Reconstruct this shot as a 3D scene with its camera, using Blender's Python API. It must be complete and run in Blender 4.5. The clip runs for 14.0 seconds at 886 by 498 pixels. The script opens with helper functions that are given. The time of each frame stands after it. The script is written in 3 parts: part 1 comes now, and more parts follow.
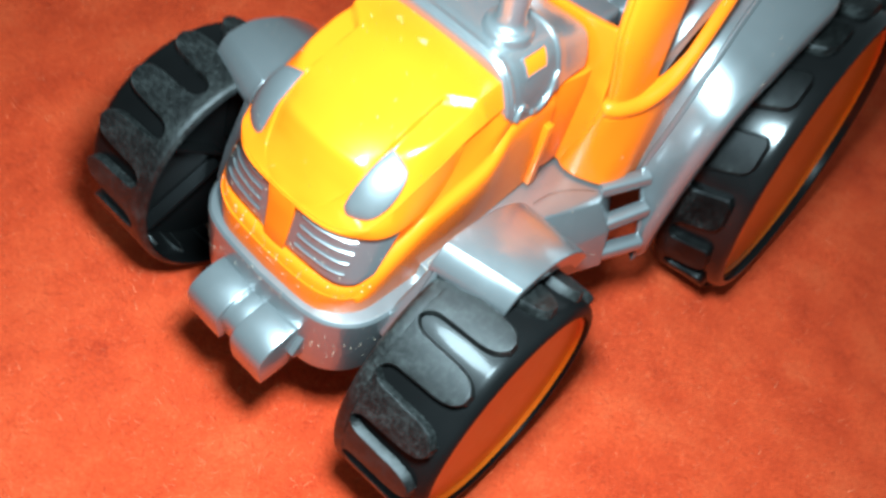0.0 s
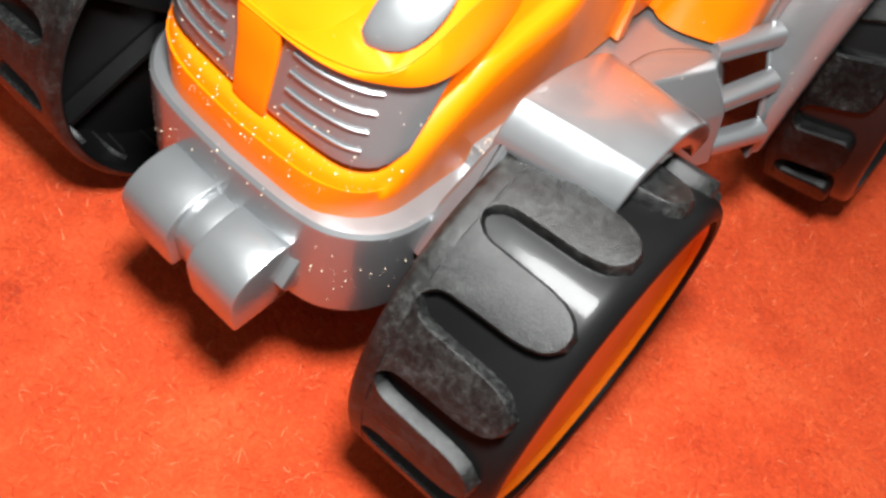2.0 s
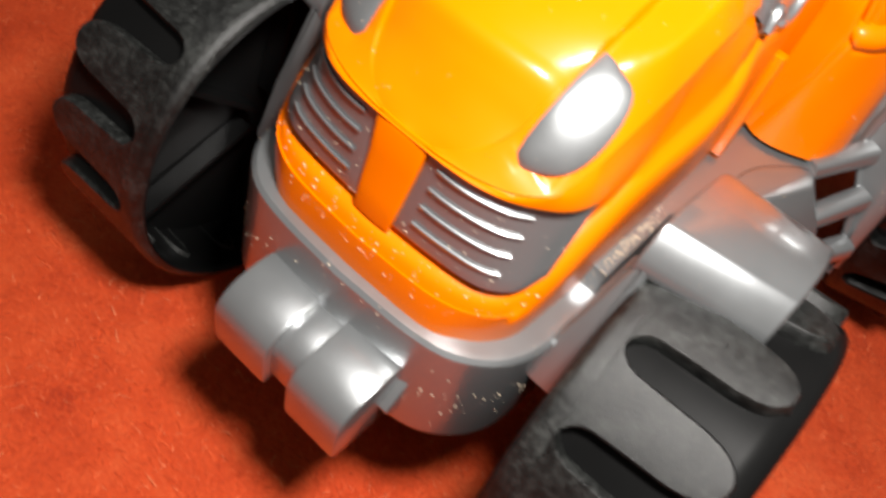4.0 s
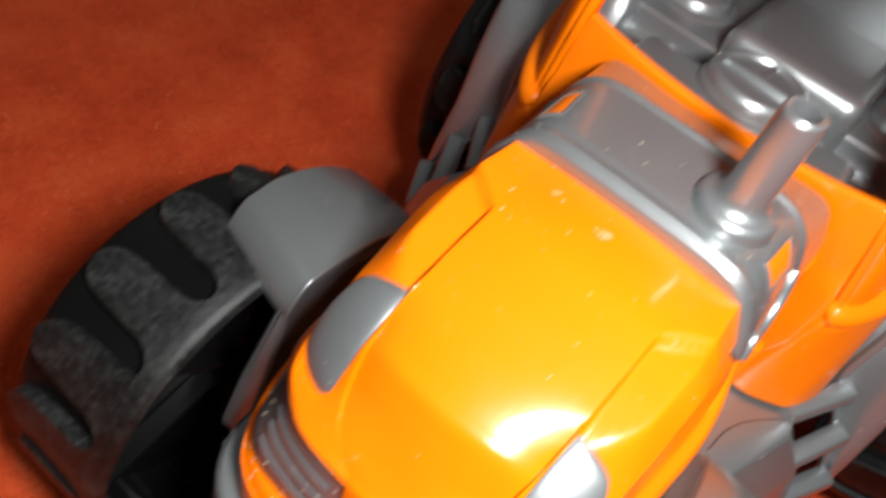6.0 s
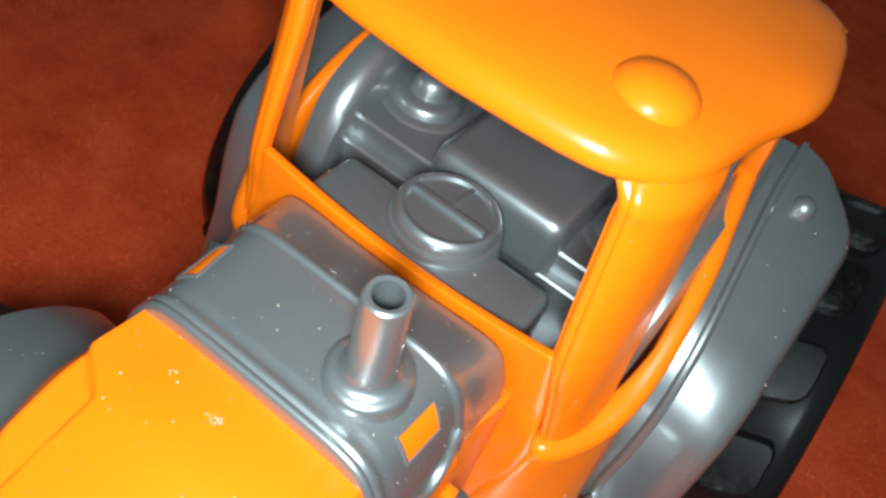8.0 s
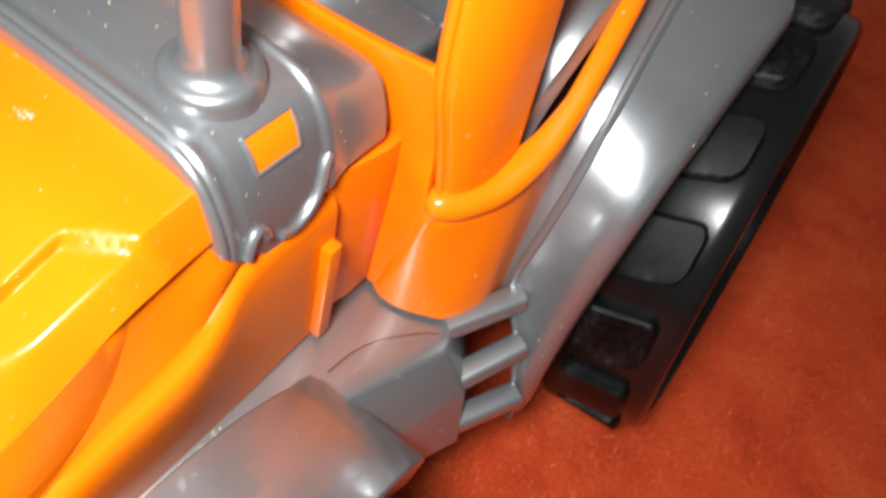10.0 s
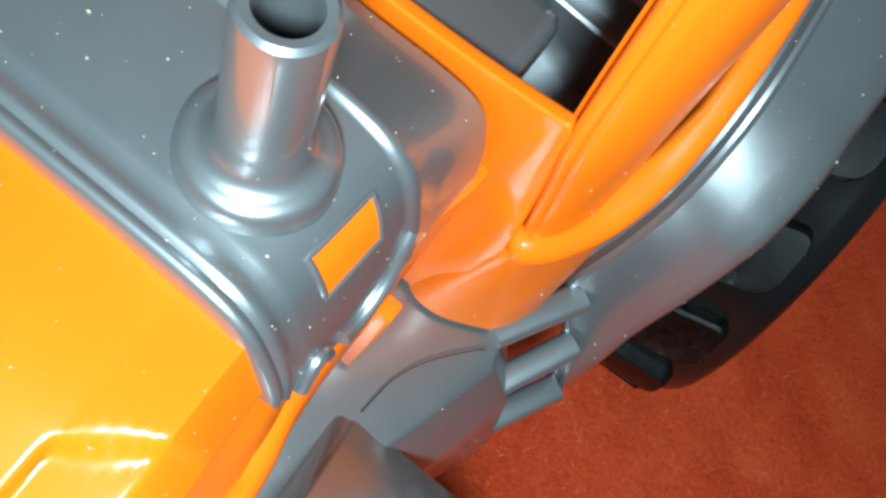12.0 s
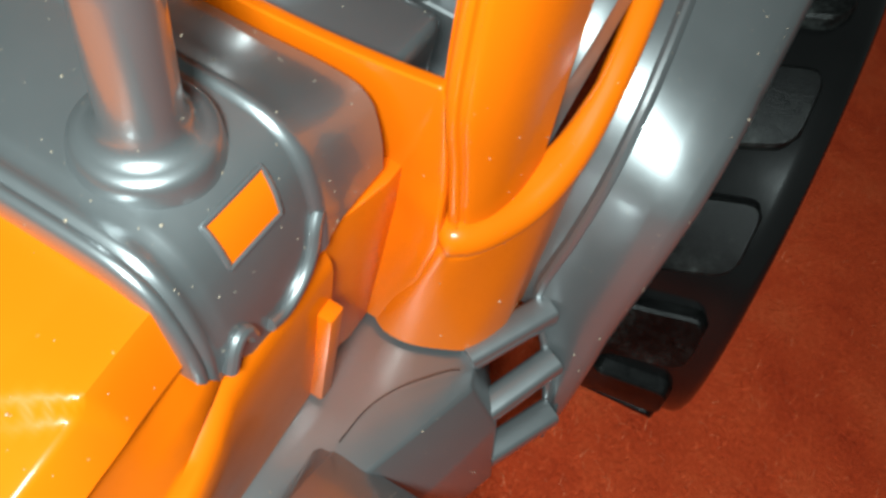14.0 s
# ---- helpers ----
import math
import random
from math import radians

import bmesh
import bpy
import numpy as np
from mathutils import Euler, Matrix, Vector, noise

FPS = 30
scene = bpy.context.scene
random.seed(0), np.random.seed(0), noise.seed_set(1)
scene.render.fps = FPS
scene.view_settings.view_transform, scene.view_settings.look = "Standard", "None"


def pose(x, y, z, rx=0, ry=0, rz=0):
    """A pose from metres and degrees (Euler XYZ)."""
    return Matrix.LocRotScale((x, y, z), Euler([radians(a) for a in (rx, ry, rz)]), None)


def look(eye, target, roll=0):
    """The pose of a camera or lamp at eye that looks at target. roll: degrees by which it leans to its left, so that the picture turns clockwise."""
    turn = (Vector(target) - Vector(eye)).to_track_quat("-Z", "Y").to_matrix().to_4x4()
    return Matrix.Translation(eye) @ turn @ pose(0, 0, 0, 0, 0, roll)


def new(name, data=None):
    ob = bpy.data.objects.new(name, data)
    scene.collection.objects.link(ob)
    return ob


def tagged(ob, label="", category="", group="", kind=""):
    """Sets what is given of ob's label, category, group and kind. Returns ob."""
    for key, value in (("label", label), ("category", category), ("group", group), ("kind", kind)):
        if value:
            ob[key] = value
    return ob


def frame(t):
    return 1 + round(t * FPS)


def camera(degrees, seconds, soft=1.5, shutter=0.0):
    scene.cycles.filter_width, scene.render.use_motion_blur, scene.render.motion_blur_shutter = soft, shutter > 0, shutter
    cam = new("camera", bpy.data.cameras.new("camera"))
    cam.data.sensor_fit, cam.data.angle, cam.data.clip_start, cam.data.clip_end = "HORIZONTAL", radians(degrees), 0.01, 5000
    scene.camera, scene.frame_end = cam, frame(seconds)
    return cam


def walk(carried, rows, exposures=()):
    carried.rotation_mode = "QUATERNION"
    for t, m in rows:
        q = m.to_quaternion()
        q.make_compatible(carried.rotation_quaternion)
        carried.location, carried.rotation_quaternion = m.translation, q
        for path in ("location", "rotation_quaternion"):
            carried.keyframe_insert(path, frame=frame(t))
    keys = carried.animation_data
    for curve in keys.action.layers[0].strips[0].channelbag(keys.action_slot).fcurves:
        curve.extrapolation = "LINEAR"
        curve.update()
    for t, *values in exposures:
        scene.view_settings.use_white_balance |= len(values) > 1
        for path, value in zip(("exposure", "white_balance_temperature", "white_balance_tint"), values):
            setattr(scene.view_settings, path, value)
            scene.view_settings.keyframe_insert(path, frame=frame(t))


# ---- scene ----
# ---- the camera: all lengths of the toy are in its own units of U metres, from its steering wheel ----
U, ZG = 0.09, -1.985
cam = camera(56.00, 14.0, soft=2.8, shutter=0.5)
ROWS = [
    (0, 1.4946, -3.0070, 2.0367, 27.39, -52.28, 19.39),
    (0.5, 1.2783, -2.7727, 1.4008, 25.92, -53.88, 20.64),
    (1, 1.2265, -2.6919, 1.0026, 25.46, -53.58, 20.51),
    (1.5, 1.1913, -2.6503, 0.9014, 24.97, -53.39, 20.35),
    (2, 1.1701, -2.6416, 0.8646, 24.95, -53.71, 20.22),
    (2.2, 1.1647, -2.6653, 0.8593, 24.70, -53.30, 20.48),
    (4.3, 0.5098, -2.7706, 0.7324, 24.39, -47.30, 22.29),
    (4.5, 0.3262, -2.6993, 0.8777, 24.85, -46.91, 21.66),
    (5, 0.2082, -2.6372, 0.9950, 25.86, -46.76, 20.34),
    (5.5, 0.2148, -2.6173, 1.0053, 26.37, -46.59, 19.76),
    (6, 0.2744, -2.3670, 1.1782, 23.21, -45.61, 22.04),
    (6.5, 0.3622, -1.9712, 1.4067, 22.11, -44.40, 21.06),
    (7, 0.4190, -1.8300, 1.4919, 21.51, -44.06, 20.94),
    (7.2, 0.4902, -1.7272, 1.5509, 22.07, -44.61, 20.30),
    (9.3, 0.8930, -1.5479, 1.4535, 17.82, -43.96, 22.18),
    (9.5, 0.9874, -1.5316, 1.3815, 17.50, -44.72, 22.56),
    (10, 1.0804, -1.5516, 1.1005, 18.09, -48.20, 22.08),
    (10.5, 0.9629, -1.4987, 1.0297, 19.82, -50.62, 20.10),
    (11, 0.9105, -1.3349, 1.0654, 14.63, -52.80, 24.67),
    (11.5, 0.5730, -1.1906, 0.9700, 4.42, -57.46, 36.29),
    (12, 0.4269, -1.0914, 0.9289, -2.22, -58.95, 41.57),
    (12.5, 0.4715, -1.0754, 1.0108, 2.33, -58.33, 35.23),
    (13, 0.5879, -1.1026, 0.9628, 6.40, -56.94, 29.85),
    (13.5, 0.7181, -1.1864, 0.9293, 9.69, -55.43, 25.11),
    (14, 0.7658, -1.2009, 0.9221, 11.21, -52.55, 20.77),
]


def eye_pose(x, y, z, yaw, pitch, roll):
    a, b = radians(yaw), radians(pitch)
    eye = Vector((x, y, z - ZG)) * U
    ahead = Vector((-math.sin(a) * math.cos(b), math.cos(a) * math.cos(b), math.sin(b)))
    return look(eye, eye + ahead, roll)


EXPOSURES = [(0.0, 0.76, 5100, -15), (1.0, 0.86, 6000, -6), (2.2, 0.76, 6600, 9), (4.3, 0.12, 7000, 11), (5.5, 0.02, 6900, 12), (7.2, -0.02, 5650, -12), (9.3, -0.11, 6350, 7), (10.0, 0.14, 6500, 9), (11.0, 0.1, 6400, 8),
             (11.5, 0.22, 5850, 0), (12.0, -0.12, 5250, -12), (13.0, -0.42, 5500, -12), (14.0, -0.40, 5950, -9)]
walk(cam, [(row[0], eye_pose(*row[1:])) for row in ROWS], EXPOSURES)

# ---- light: the phone's torch, and a dim room ----
world = bpy.data.worlds.new("dim_room")
scene.world = world
world.use_nodes = True
world.node_tree.nodes["Background"].inputs["Color"].default_value = (1.0, 0.985, 0.965, 1)
world.node_tree.nodes["Background"].inputs["Strength"].default_value = 0.12
torch = bpy.data.lights.new("torch", "POINT")
torch.energy, torch.color, torch.shadow_soft_size = 6.7, (0.98, 0.985, 1.0), 0.026
new("torch", torch).location = Vector((0.86, -2.08, 1.70 - ZG)) * U


# ---- materials ----
def material(name, colour, rough, metal=0.0, spec=0.5):
    m = bpy.data.materials.new(name)
    m.use_nodes = True
    b = m.node_tree.nodes["Principled BSDF"]
    b.inputs["Base Color"].default_value = (*colour, 1)
    b.inputs["Roughness"].default_value = rough
    b.inputs["Metallic"].default_value = metal
    b.inputs["Specular IOR Level"].default_value = spec
    return m, m.node_tree, b


def noise_node(tree, scale, detail=3.0, rough=0.55, kind="Object"):
    co = tree.nodes.new("ShaderNodeTexCoord")
    n = tree.nodes.new("ShaderNodeTexNoise")
    n.inputs["Scale"].default_value, n.inputs["Detail"].default_value, n.inputs["Roughness"].default_value = scale, detail, rough
    tree.links.new(co.outputs[kind], n.inputs["Vector"])
    return n


def ramp_node(tree, source, stops):
    r = tree.nodes.new("ShaderNodeValToRGB")
    e = r.color_ramp.elements
    while len(e) < len(stops):
        e.new(0.5)
    for k, (p, c) in enumerate(stops):
        e[k].position = p
        e[k].color = (*c, 1) if isinstance(c, tuple) else (c, c, c, 1)
    tree.links.new(source, r.inputs["Fac"])
    return r


def bump_node(tree, source, strength, distance, target):
    b = tree.nodes.new("ShaderNodeBump")
    b.inputs["Strength"].default_value, b.inputs["Distance"].default_value = strength, distance
    tree.links.new(source, b.inputs["Height"])
    tree.links.new(b.outputs["Normal"], target.inputs["Normal"])
    return b


def plastic(name, low, high, rough, metal, fine=2500.0, spec=0.5):
    m, tree, b = material(name, low, rough, metal, spec)
    big = noise_node(tree, 14.0)
    tree.links.new(ramp_node(tree, big.outputs["Fac"], [(0.3, low), (0.7, high)]).outputs["Color"], b.inputs["Base Color"])
    wear = noise_node(tree, 120.0, 5.0)
    tree.links.new(ramp_node(tree, wear.outputs["Fac"], [(0.35, rough * 0.95), (0.75, rough * 1.12)]).outputs["Color"], b.inputs["Roughness"])
    bump_node(tree, noise_node(tree, fine, 2.0).outputs["Fac"], 0.04, 0.0002, b)
    return m


ORANGE = plastic("orange_plastic", (0.74, 0.147, 0.001), (0.79, 0.161, 0.002), 0.33, 0.0, spec=0.14)
ORANGE.node_tree.nodes["Principled BSDF"].inputs["Coat Weight"].default_value = 0.24
ORANGE.node_tree.nodes["Principled BSDF"].inputs["Coat Roughness"].default_value = 0.08
SILVER = plastic("silver_plastic", (0.255, 0.266, 0.272), (0.293, 0.304, 0.310), 0.35, 0.74, 5000.0)
SILVER.node_tree.nodes["Principled BSDF"].inputs["Coat Weight"].default_value = 0.9
SILVER.node_tree.nodes["Principled BSDF"].inputs["Coat Roughness"].default_value = 0.10


def smears(m, scale, low, high):
    """Faint wiped-on dust: a stretched noise that roughens the gloss."""
    tree, b = m.node_tree, m.node_tree.nodes["Principled BSDF"]
    n = noise_node(tree, scale, 6.0, 0.7)
    stretch = tree.nodes.new("ShaderNodeMapping")
    stretch.inputs["Scale"].default_value = (1.0, 0.25, 1.0)
    stretch.inputs["Rotation"].default_value = (0.3, 0.2, 0.7)
    tree.links.new(n.inputs["Vector"].links[0].from_socket, stretch.inputs["Vector"])
    tree.links.new(stretch.outputs["Vector"], n.inputs["Vector"])
    tree.links.new(ramp_node(tree, n.outputs["Fac"], [(0.40, low), (0.70, high)]).outputs["Color"], b.inputs["Coat Roughness"])


smears(SILVER, 90.0, 0.05, 0.22)
smears(ORANGE, 60.0, 0.05, 0.22)
BLACK = plastic("black_plastic", (0.003, 0.003, 0.003), (0.006, 0.006, 0.006), 0.22, 0.0, spec=0.3)

TYRE = plastic("tyre_black_plastic", (0.003, 0.003, 0.003), (0.007, 0.007, 0.007), 0.36, 0.0, spec=0.06)
TYRE.node_tree.nodes["Principled BSDF"].inputs["Coat Weight"].default_value = 0.04
TYRE.node_tree.nodes["Principled BSDF"].inputs["Coat Roughness"].default_value = 0.10
POLISHED = plastic("polished_tyre_plastic", (0.003, 0.003, 0.003), (0.007, 0.007, 0.007), 0.20, 0.0, spec=0.32)


def worn_rubber(name, dust, smooth, spec):
    """Black plastic rubbed grey: dust scales the pale scuffs, smooth the gloss."""
    m, tree, b = material(name, (0.03, 0.03, 0.03), 0.5, 0.0, spec)
    broad, fine = noise_node(tree, 60.0, 4.0, 0.6), noise_node(tree, 460.0, 8.0, 0.8)
    mix = tree.nodes.new("ShaderNodeMath")
    mix.operation = "MULTIPLY_ADD"
    mix.inputs[1].default_value, mix.inputs[2].default_value = 0.9, -0.45
    tree.links.new(broad.outputs["Fac"], mix.inputs[0])
    both_ = tree.nodes.new("ShaderNodeMath")
    tree.links.new(mix.outputs[0], both_.inputs[0])
    tree.links.new(fine.outputs["Fac"], both_.inputs[1])
    tree.links.new(ramp_node(tree, both_.outputs[0], [(at, (g * dust, 1.06 * g * dust, g * dust)) for at, g in ((0.37, 0.005), (0.51, 0.016), (0.63, 0.042), (0.80, 0.12))]).outputs["Color"], b.inputs["Base Color"])
    tree.links.new(ramp_node(tree, fine.outputs["Fac"], [(0.35, 0.38 * smooth), (0.65, 0.62 * smooth)]).outputs["Color"], b.inputs["Roughness"])
    bump_node(tree, noise_node(tree, 1500.0, 6.0, 0.75).outputs["Fac"], 0.45, 0.0004, b)
    return m


WORN = worn_rubber("worn_black_plastic", 0.50, 0.80, 0.4)
SCUFFED = worn_rubber("scuffed_black_plastic", 0.27, 0.75, 0.18)


def plush():
    m, tree, b = material("red_plush", (0.5, 0.05, 0.02), 0.95, 0.0, 0.1)
    b.inputs["Sheen Weight"].default_value = 0.10
    b.inputs["Sheen Roughness"].default_value = 0.6
    b.inputs["Sheen Tint"].default_value = (1.0, 0.35, 0.25, 1)
    big = noise_node(tree, 22.0, 6.0, 0.65)
    fine = noise_node(tree, 650.0, 8.0, 0.8)
    mix = tree.nodes.new("ShaderNodeMath")
    mix.operation = "MULTIPLY_ADD"
    mix.inputs[1].default_value = 0.45
    tree.links.new(fine.outputs["Fac"], mix.inputs[0])
    half = tree.nodes.new("ShaderNodeMath")
    half.operation = "MULTIPLY"
    half.inputs[1].default_value = 0.55
    tree.links.new(big.outputs["Fac"], half.inputs[0])
    tree.links.new(half.outputs[0], mix.inputs[2])
    tree.links.new(ramp_node(tree, mix.outputs[0], [(0.35, (0.42, 0.029, 0.006)), (0.43, (0.65, 0.061, 0.013)), (0.52, (0.78, 0.087, 0.020)), (0.66, (0.87, 0.150, 0.045))]).outputs["Color"], b.inputs["Base Color"])
    bump_node(tree, noise_node(tree, 420.0, 8.0, 0.8).outputs["Fac"], 0.8, 0.0032, b)
    return m


PLUSH = plush()


def fibre():
    m, tree, b = material("red_fibre", (0.7, 0.08, 0.03), 0.8, 0.0, 0.2)
    g = tree.nodes.new("ShaderNodeNewGeometry")
    tree.links.new(ramp_node(tree, g.outputs["Random Per Island"], [(0.0, (0.38, 0.028, 0.006)), (0.5, (0.70, 0.078, 0.018)), (0.9, (0.84, 0.140, 0.043)), (1.0, (0.85, 0.28, 0.13))]).outputs["Color"], b.inputs["Base Color"])
    return m


FIBRE = fibre()
SAND = plastic("sand", (0.40, 0.31, 0.22), (0.60, 0.50, 0.38), 0.8, 0.0)

# ---- building helpers: shapes are drawn in the toy's units ----
TOY = Matrix.Translation((0, 0, -ZG * U)) @ Matrix.Scale(U, 4)


def part(name, bm, mat, parent=None, label="", at=(0, 0, 0), sharp=35.0, mirror=False):
    if mirror:
        bmesh.ops.scale(bm, vec=(-1, 1, 1), verts=bm.verts)
    bmesh.ops.recalc_face_normals(bm, faces=bm.faces)
    bmesh.ops.scale(bm, vec=(U, U, U), verts=bm.verts)
    me = bpy.data.meshes.new(name)
    bm.to_mesh(me)
    bm.free()
    me.materials.append(mat)
    for p in me.polygons:
        p.use_smooth = True
    me.set_sharp_from_angle(angle=radians(sharp))
    ob = new(name, me)
    place = (-at[0] if mirror else at[0], at[1], at[2])
    ob.location = TOY @ Vector(place)
    if parent:
        ob.parent = parent
        if parent.type != "EMPTY":
            ob.location = ob.location - parent.location
    if label:
        ob["label"] = label
    return ob


def bevel_all(bm, width, segments=3, angle=30.0):
    edges = [e for e in bm.edges if len(e.link_faces) == 2 and e.calc_face_angle(0) > radians(angle)]
    bmesh.ops.bevel(bm, geom=edges, offset=width, segments=segments, profile=0.6, affect="EDGES", clamp_overlap=True)


def prism(outline, axis, a, b, width=0.0, segments=3):
    """An outline in the plane across an axis, drawn out from a to b."""
    bm = bmesh.new()
    put = {"x": lambda p, q, s: (s, p, q), "y": lambda p, q, s: (p, s, q), "z": lambda p, q, s: (p, q, s)}[axis]
    low = [bm.verts.new(put(p, q, a)) for p, q in outline]
    high = [bm.verts.new(put(p, q, b)) for p, q in outline]
    bm.faces.new(low[::-1])
    bm.faces.new(high)
    for k in range(len(low)):
        bm.faces.new((low[k - 1], low[k], high[k], high[k - 1]))
    bmesh.ops.recalc_face_normals(bm, faces=bm.faces)
    if width:
        bevel_all(bm, width, segments)
    return bm


def box(x0, x1, y0, y1, z0, z1, width=0.02, segments=3):
    return prism([(x0, y0), (x1, y0), (x1, y1), (x0, y1)], "z", z0, z1, width, segments)


def lathe(profile, axis="x", steps=56, caps=True):
    """A profile of (along, radius) turned round an axis through the origin."""
    bm = bmesh.new()
    rings = []
    for s, r in profile:
        ring = []
        for k in range(steps):
            a = 2 * math.pi * k / steps
            c, d = r * math.cos(a), r * math.sin(a)
            ring.append(bm.verts.new((s, c, d) if axis == "x" else (c, d, s)))
        rings.append(ring)
    for one, two in zip(rings, rings[1:]):
        for k in range(steps):
            bm.faces.new((one[k - 1], one[k], two[k], two[k - 1]))
    for ring in (rings[0], rings[-1]) if caps else ():
        bm.faces.new(ring)
    return bm


def curve_points(points, count):
    """A smooth line of count points through the given ones (Catmull-Rom)."""
    p = [Vector(q) for q in points]
    p = [2 * p[0] - p[1], *p, 2 * p[-1] - p[-2]]
    out = []
    for k in range(count):
        s = k / (count - 1) * (len(p) - 3)
        n = min(int(s), len(p) - 4)
        t = s - n
        a, b, c, d = p[n:n + 4]
        out.append(0.5 * (2 * b + (c - a) * t + (2 * a - 5 * b + 4 * c - d) * t * t + (3 * b - a - 3 * c + d) * t ** 3))
    return out


def tube(points, wide, high=None, steps=12, count=0, flat=2.0, up=(0, 0, 1)):
    """A rounded bar along a line, wide across and high upwards."""
    path = curve_points(points, count) if count else [Vector(p) for p in points]
    high = high or wide
    bm = bmesh.new()
    rings = []
    for k, p in enumerate(path):
        d = (path[min(k + 1, len(path) - 1)] - path[max(k - 1, 0)]).normalized()
        side = d.cross(Vector(up)).normalized()
        top = side.cross(d)
        ring = []
        for n in range(steps):
            a = 2 * math.pi * n / steps
            c, s = math.cos(a), math.sin(a)
            c, s = math.copysign(abs(c) ** (2 / flat), c), math.copysign(abs(s) ** (2 / flat), s)
            ring.append(bm.verts.new(p + side * c * wide + top * s * high))
        rings.append(ring)
    for one, two in zip(rings, rings[1:]):
        for n in range(steps):
            bm.faces.new((one[n - 1], one[n], two[n], two[n - 1]))
    bm.faces.new(rings[0])
    bm.faces.new(rings[-1])
    return bm


def sheet(rows):
    """A skin over rows of points."""
    bm = bmesh.new()
    v = [[bm.verts.new(p) for p in row] for row in rows]
    for one, two in zip(v, v[1:]):
        for k in range(len(one) - 1):
            bm.faces.new((one[k], one[k + 1], two[k + 1], two[k]))
    return bm


def slab(rows, depth, width=0.0, inside=(0.0, -0.4, -0.7)):
    """A curved plate: rows of points, thickened towards a point inside."""
    rows = [[Vector(p) for p in row] for row in rows]
    last, end = len(rows) - 1, len(rows[0]) - 1
    normals = []
    for i, row in enumerate(rows):
        line = []
        for k in range(end + 1):
            along = rows[min(i + 1, last)][k] - rows[max(i - 1, 0)][k]
            across = row[min(k + 1, end)] - row[max(k - 1, 0)]
            line.append(along.cross(across).normalized())
        normals.append(line)
    turn = sum(n.dot(Vector(inside) - p) for row, line in zip(rows, normals) for p, n in zip(row, line))
    depth = math.copysign(depth, turn)
    back = [[p + n * depth for p, n in zip(row, line)] for row, line in zip(rows, normals)]
    bm = bmesh.new()
    a = [[bm.verts.new(p) for p in row] for row in rows]
    b = [[bm.verts.new(p) for p in row] for row in back]
    for v in (a, b):
        for one, two in zip(v, v[1:]):
            for k in range(end):
                bm.faces.new((one[k], one[k + 1], two[k + 1], two[k]))
    for k in range(end):
        bm.faces.new((a[0][k], a[0][k + 1], b[0][k + 1], b[0][k]))
        bm.faces.new((a[last][k], a[last][k + 1], b[last][k + 1], b[last][k]))
    for i in range(last):
        bm.faces.new((a[i][0], a[i + 1][0], b[i + 1][0], b[i][0]))
        bm.faces.new((a[i][end], a[i + 1][end], b[i + 1][end], b[i][end]))
    bmesh.ops.recalc_face_normals(bm, faces=bm.faces)
    if width:
        bevel_all(bm, width, 2, 60.0)
    return bm


def merge(*parts):
    bm = bmesh.new()
    me = bpy.data.meshes.new("joined")
    for p in parts:
        p.to_mesh(me)
        p.free()
        bm.from_mesh(me)
    bpy.data.meshes.remove(me)
    return bm


def both(name, make, mat, parent, label="", at=(0, 0, 0), sharp=35.0):
    return [part(name, make(), mat, parent, label, at, sharp, m) for m in (False, True)]


# ---- the blanket ----
def blanket_height(x, y):
    p = Vector((x, y, 0))
    folds = 0.0
    for ax, ay, bx, by, high, wide in ((-0.30, -0.10, -0.10, -0.42, 0.004, 0.010), (-0.42, 0.30, -0.12, 0.16, 0.006, 0.014), (0.10, -0.42, 0.42, -0.16, 0.003, 0.016), (-0.36, 0.42, -0.20, -0.02, 0.005, 0.012), (0.22, 0.10, 0.50, -0.02, 0.003, 0.012)):
        d = Vector((bx - ax, by - ay))
        q = Vector((x - ax, y - ay))
        f = q.dot(d) / d.length_squared
        off = (q.x * d.y - q.y * d.x) / d.length + 0.02 * noise.noise(Vector((f * 2.5, high * 900, 0)))
        fade = max(0.0, 1 - (2 * f - 1) ** 2)
        folds += 1.6 * high * fade * math.exp(-(off / wide) ** 2)
    return 0.0030 * noise.noise(p * 9.0) + 0.0016 * noise.noise(p * 24.0 + Vector((3, 1, 0))) + folds


def blanket():
    bm = bmesh.new()
    steps = 220
    line = [math.copysign(abs(s) ** 2.2, s) * 1.6 for s in (2 * k / steps - 1 for k in range(steps + 1))]
    grid = [[bm.verts.new((x, y, blanket_height(x, y))) for x in line] for y in line]
    for one, two in zip(grid, grid[1:]):
        for k in range(steps):
            bm.faces.new((one[k], one[k + 1], two[k + 1], two[k]))
    me = bpy.data.meshes.new("blanket")
    bm.to_mesh(me)
    bm.free()
    me.materials.append(PLUSH)
    for p in me.polygons:
        p.use_smooth = True
    return tagged(new("blanket", me), "soft red-orange plush blanket spread under the toy", "blanket", kind="structure")


blanket()


